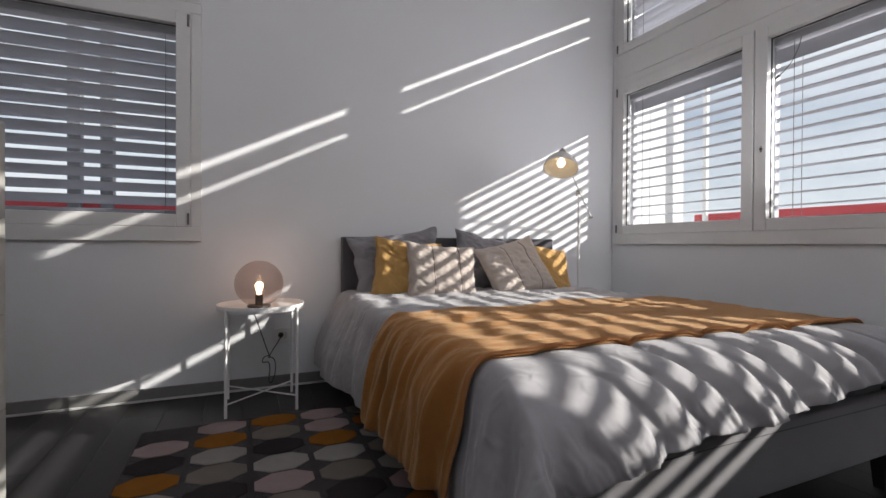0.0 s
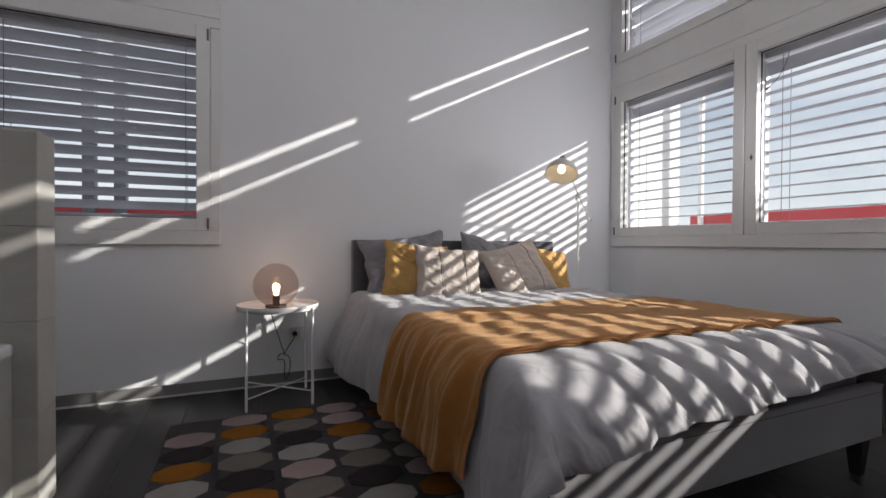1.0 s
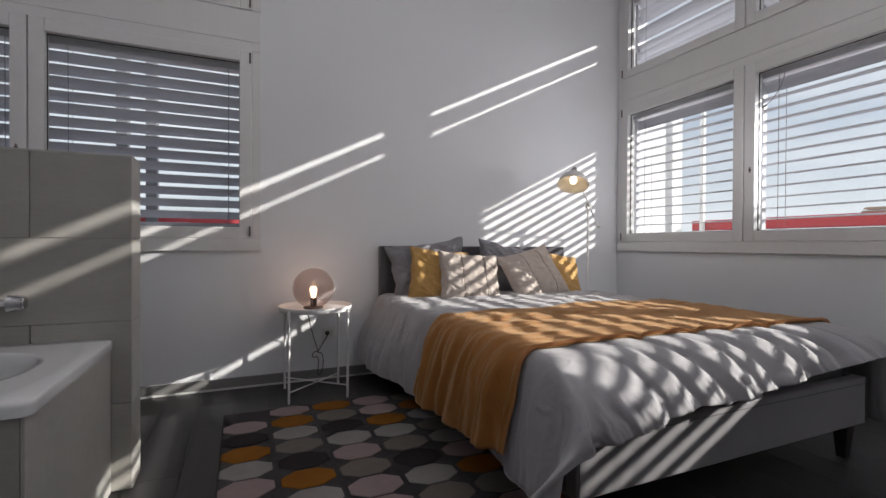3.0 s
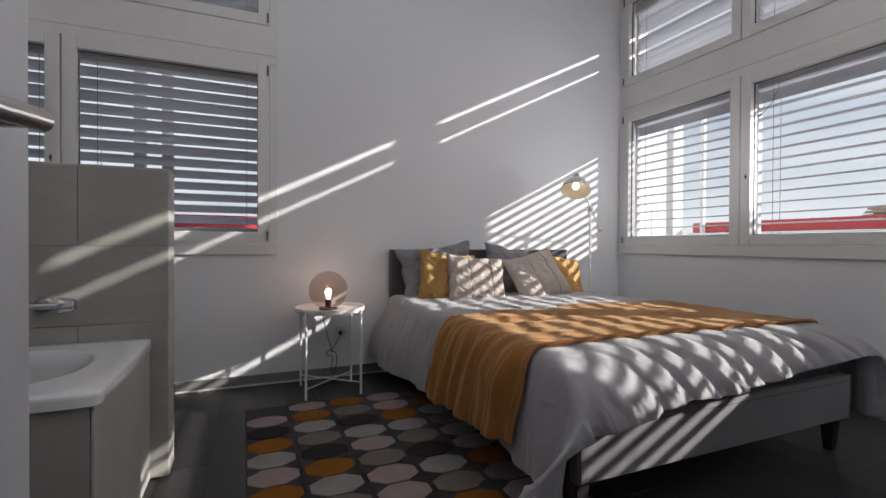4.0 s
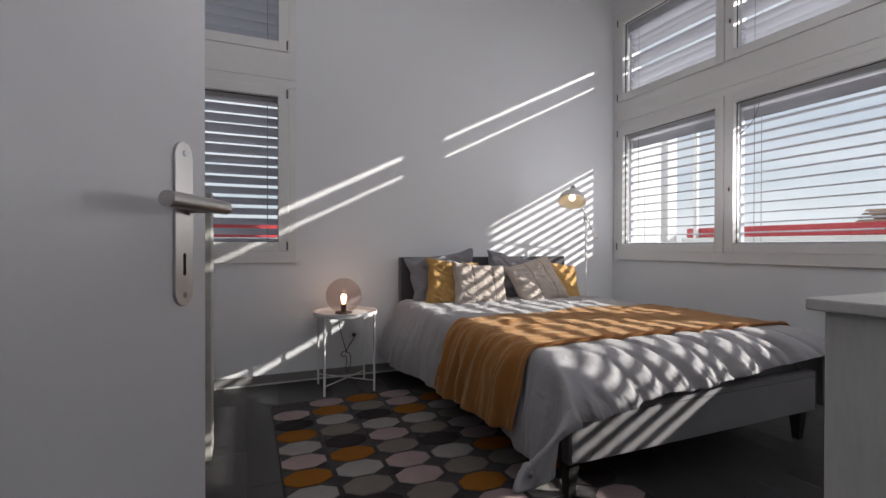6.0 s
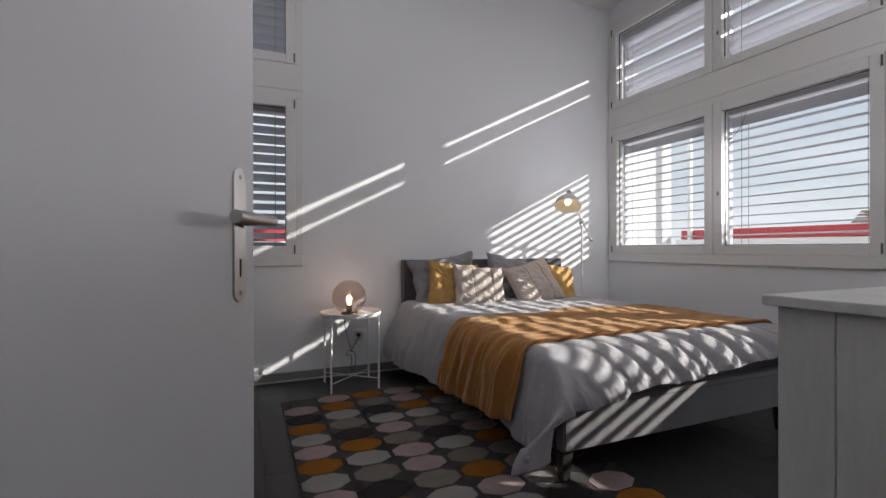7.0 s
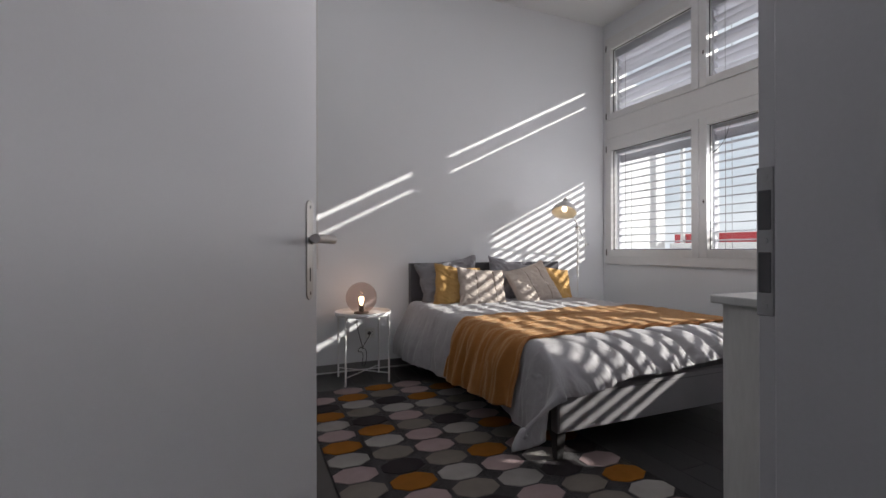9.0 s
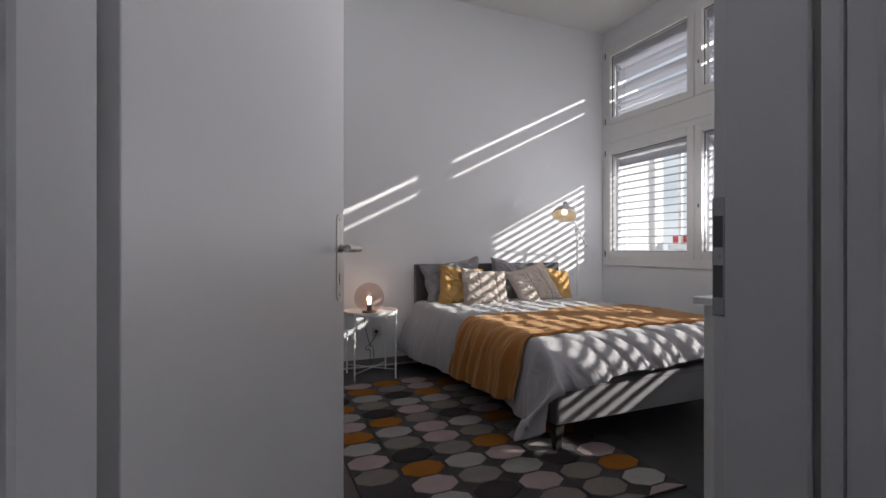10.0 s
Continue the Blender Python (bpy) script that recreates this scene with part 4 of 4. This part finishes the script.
while y > DY0 + 0.01:
    y0 = max(y - 0.112, DY0)
    part("side_plank", box((DX0, y0 + 0.001, FZ), (DX0 + 0.02, y - 0.001, DZ - 0.001), 0.0022), DRESSER, chest)
    part("side_plank", box((DX1 - 0.02, y0 + 0.001, FZ), (DX1, y - 0.001, DZ - 0.001), 0.0022), DRESSER, chest)
    y = y0
part("back", box((DX0 + 0.021, DY0, 0.02), (DX1 - 0.021, DY0 + 0.012, DZ - 0.001)), DRESSER, chest)
part("plinth", box((DX0 + 0.021, DY1 - 0.04, FZ), (DX1 - 0.021, DY1 - 0.022, 0.07)), DRESSER, chest)
for r in range(3):
    z0 = 0.075 + r * 0.257
    d = part("drawer", box((DX0 + 0.023, DY1 - 0.03, z0), (DX1 - 0.023, DY1 - 0.004, z0 + 0.25), 0.003), DRESSER, chest)
    for x in (DX0 + 0.25, DX1 - 0.25):
        part("knob", lathe([(0, 0.026), (0.014, 0.024), (0.016, 0.016), (0.007, 0.008), (0.007, 0)], None, 20, Matrix.Translation((x, DY1 - 0.004, z0 + 0.125)) @ pose(0, 0, 0, -90)), DRESSER, d)

# ---------------------------------------------------------------- outside
tagged(part("ground", box((-400, -400, -3.3), (400, 400, -3.0)), GROUND), "far grey gravel ground below the windows", "ground", kind="structure")
rail = empty("red_parapet", "red fascia beam of the terrace outside the windows", "parapet")
part("beam_east", box((2.3, -9, 1.115), (2.42, 1.02, 1.243), 0.006), RED, rail)
part("ledge_east", box((2.2, -9, 1.03), (2.45, 1.02, 1.108), 0.006), RENDER_WHITE, rail)
part("beam_north", box((-9, 2.3, 1.09), (0.2, 2.42, 1.25), 0.006), RED, rail)
part("ledge_north", box((-9, 2.2, 1.0), (0.2, 2.45, 1.085), 0.006), RENDER_WHITE, rail)
wing = tagged(part("wing_wall", box((0.34, 1.05, -3), (2.15, 1.3, 3.4), 0.01), RENDER_WHITE), "white rendered wing wall outside the window", "wall", kind="structure")
for x, y in ((2.24, 0.82), (2.24, 0.3)):
    tagged(part("terrace_post", box((x, y, -3), (x + 0.05, y + 0.05, 3.2), 0.004), RENDER_WHITE), "slim white terrace post outside the window", "post", "terrace posts")
for x in (-4.31, -4.06):
    tagged(part("terrace_post", box((x, 2.24, -3), (x + 0.1, 2.35, 3.2), 0.004), POST_SHADED), "terrace post outside the window, coloured dark as if backlit", "post", "terrace posts")

# Never in view; sized to shade part of the first lower pane only.
tagged(part("shading_column", box((2.3, -2.40, -3), (2.5, -2.19, 3.35), 0.01), RENDER_WHITE), "unseen square white column outside, added to shade a window", "column")


def house(x, y, w, d, eave, ridge, turn):
    h = empty("neighbour_house", "distant white house with a brown tiled roof", "house")
    m = Matrix.Translation((x, y, 0)) @ pose(0, 0, 0, 0, 0, turn)
    bm = box((-w / 2, -d / 2, -3), (w / 2, d / 2, eave))
    bmesh.ops.transform(bm, matrix=m, verts=bm.verts)
    part("wall", bm, RENDER_WHITE, h)
    bm = bmesh.new()
    n = 16
    for side in (-1, 1):
        for k in range(n):
            t0, t1 = k / n, (k + 1) / n
            z0, z1 = eave - 0.3 + (ridge - eave + 0.3) * t0, eave - 0.3 + (ridge - eave + 0.3) * t1
            y0, y1 = side * (d / 2 + 0.5) * (1 - t0), side * (d / 2 + 0.5) * (1 - t1)
            q = [bm.verts.new(p) for p in ((-w / 2 - 0.4, y0, z0 + 0.05), (w / 2 + 0.4, y0, z0 + 0.05), (w / 2 + 0.4, y1, z1), (-w / 2 - 0.4, y1, z1))]
            bm.faces.new(q)
    bmesh.ops.transform(bm, matrix=m, verts=bm.verts)
    part("roof", bm, ROOF, h)
    for k in range(4):
        bm = box((-w / 2 + w * (k + 0.3) / 4, -d / 2 - 0.03, eave - 1.8), (-w / 2 + w * (k + 0.7) / 4, -d / 2 + 0.02, eave - 0.6))
        bmesh.ops.transform(bm, matrix=m, verts=bm.verts)
        part("window", bm, DARK, h)
    return h


house(24, 1.0, 14, 9, 0.3, 2.75, 96)


def tree(x, y, high, seed):
    t = empty("tree", "autumn tree with thin bare twigs and a few leaves", "tree", "trees outside")
    rnd = random.Random(seed)
    bm = tube((x, y, -3), (x, y, high * 0.45 - 3), 0.16, 0.09, 10)
    tips = []
    for k in range(16):
        a, u = rnd.uniform(0, 6.28), rnd.uniform(0.25, 0.45)
        p = Vector((x, y, high * u - 3))
        q = p + Vector((math.cos(a) * rnd.uniform(0.8, 1.8), math.sin(a) * rnd.uniform(0.8, 1.8), rnd.uniform(0.9, high * 0.5)))
        add_tube(bm, p, q, 0.05, 0.012, 6)
        for j in range(4):
            r = p.lerp(q, rnd.uniform(0.4, 1)) 
            w = r + Vector((rnd.uniform(-1, 1), rnd.uniform(-1, 1), rnd.uniform(0.1, 1))) * 0.8
            add_tube(bm, r, w, 0.014, 0.004, 5)
            tips.append(w)
    part("trunk", bm, BARK, t)
    bm = bmesh.new()
    for w in tips:
        for j in range(16):
            c = w + Vector((rnd.gauss(0, 0.3), rnd.gauss(0, 0.3), rnd.gauss(0, 0.25)))
            u, v = Vector((rnd.uniform(-1, 1), rnd.uniform(-1, 1), rnd.uniform(-1, 1))) * 0.06, Vector((rnd.uniform(-1, 1), rnd.uniform(-1, 1), rnd.uniform(-1, 1))) * 0.06
            bm.faces.new([bm.verts.new(c + d) for d in (u, v, -u, -v)])
    part("crown", bm, LEAF, t)


for k, (x, y, hgt) in enumerate(((-10.5, 13, 4.9), (-13.5, 16, 5.2), (-6.5, 22, 4.6))):
    tree(x, y, hgt, k)

# ---------------------------------------------------------------- rug
RX0, RX1, RY0, RY1 = -3.256, -1.898, -2.614, -0.515
rug = empty("rug", "charcoal rug with pale, pink, taupe and mustard octagons", "rug")
part("backing", box((RX0, RY0, FZ), (RX1, RY1, FZ + 0.010), 0.003, 2), RUG_BASE, rug)
COLS = [" pdmlpmlpt dl", "pmltdmltdmpld", "mtdlptpptltdp", "ppmltdltmplpt", "tmltlpmtpldtt", "plmtpdltmdpml"]
edge = [(math.cos(radians(22.5 + 45 * k)), math.sin(radians(22.5 + 45 * k))) for k in range(8)]
for i, col in enumerate(COLS):
    for j, c in enumerate(col + ("p" if i == 5 else "t")):
        if c == " ":
            continue
        x, y = -3.153 + 0.2282 * i, -0.585 - 0.1577 * j
        bm = bmesh.new()
        a = [(x + 0.1115 * u, y + 0.0788 * v) for u, v in edge]
        a = [(min(max(p, RX0 + 0.006), RX1 - 0.006), min(max(q, RY0 + 0.006), RY1 - 0.006)) for p, q in a]
        lo = [bm.verts.new((p, q, FZ + 0.009)) for p, q in a]
        hi = [bm.verts.new((x + (p - x) * 0.985, y + (q - y) * 0.98, FZ + 0.0132)) for p, q in a]
        for k in range(8):
            bm.faces.new((lo[k], lo[(k + 1) % 8], hi[(k + 1) % 8], hi[k]))
        bm.faces.new(hi)
        part("octagon", bm, RUG_COL[c], rug)

# ---------------------------------------------------------------- floor planks
PL, PW = 1.22, 0.184
shared = {}
x = WEST
row = 0
while x < -0.001:
    x1 = min(x + PW, 0.0)
    y = -5.6 - (row * 0.37) % PL
    while y < 0:
        a, b = max(y, -5.6), min(y + PL, -0.001)
        if b - a > 0.02:
            key = (round(x1 - x, 3), round(b - a, 3))
            if key not in shared:
                bm = box((0.0006, 0.0006, -0.008), (key[0] - 0.0006, key[1] - 0.0006, 0.0), 0.0008)
                me = bpy.data.meshes.new("plank")
                bm.to_mesh(me)
                bm.free()
                me.materials.append(FLOOR)
                shared[key] = me
            ob = new("plank", shared[key])
            ob.location = (x, a, FZ)
            ob.parent = floor
        y += PL
    x = x1
    row += 1
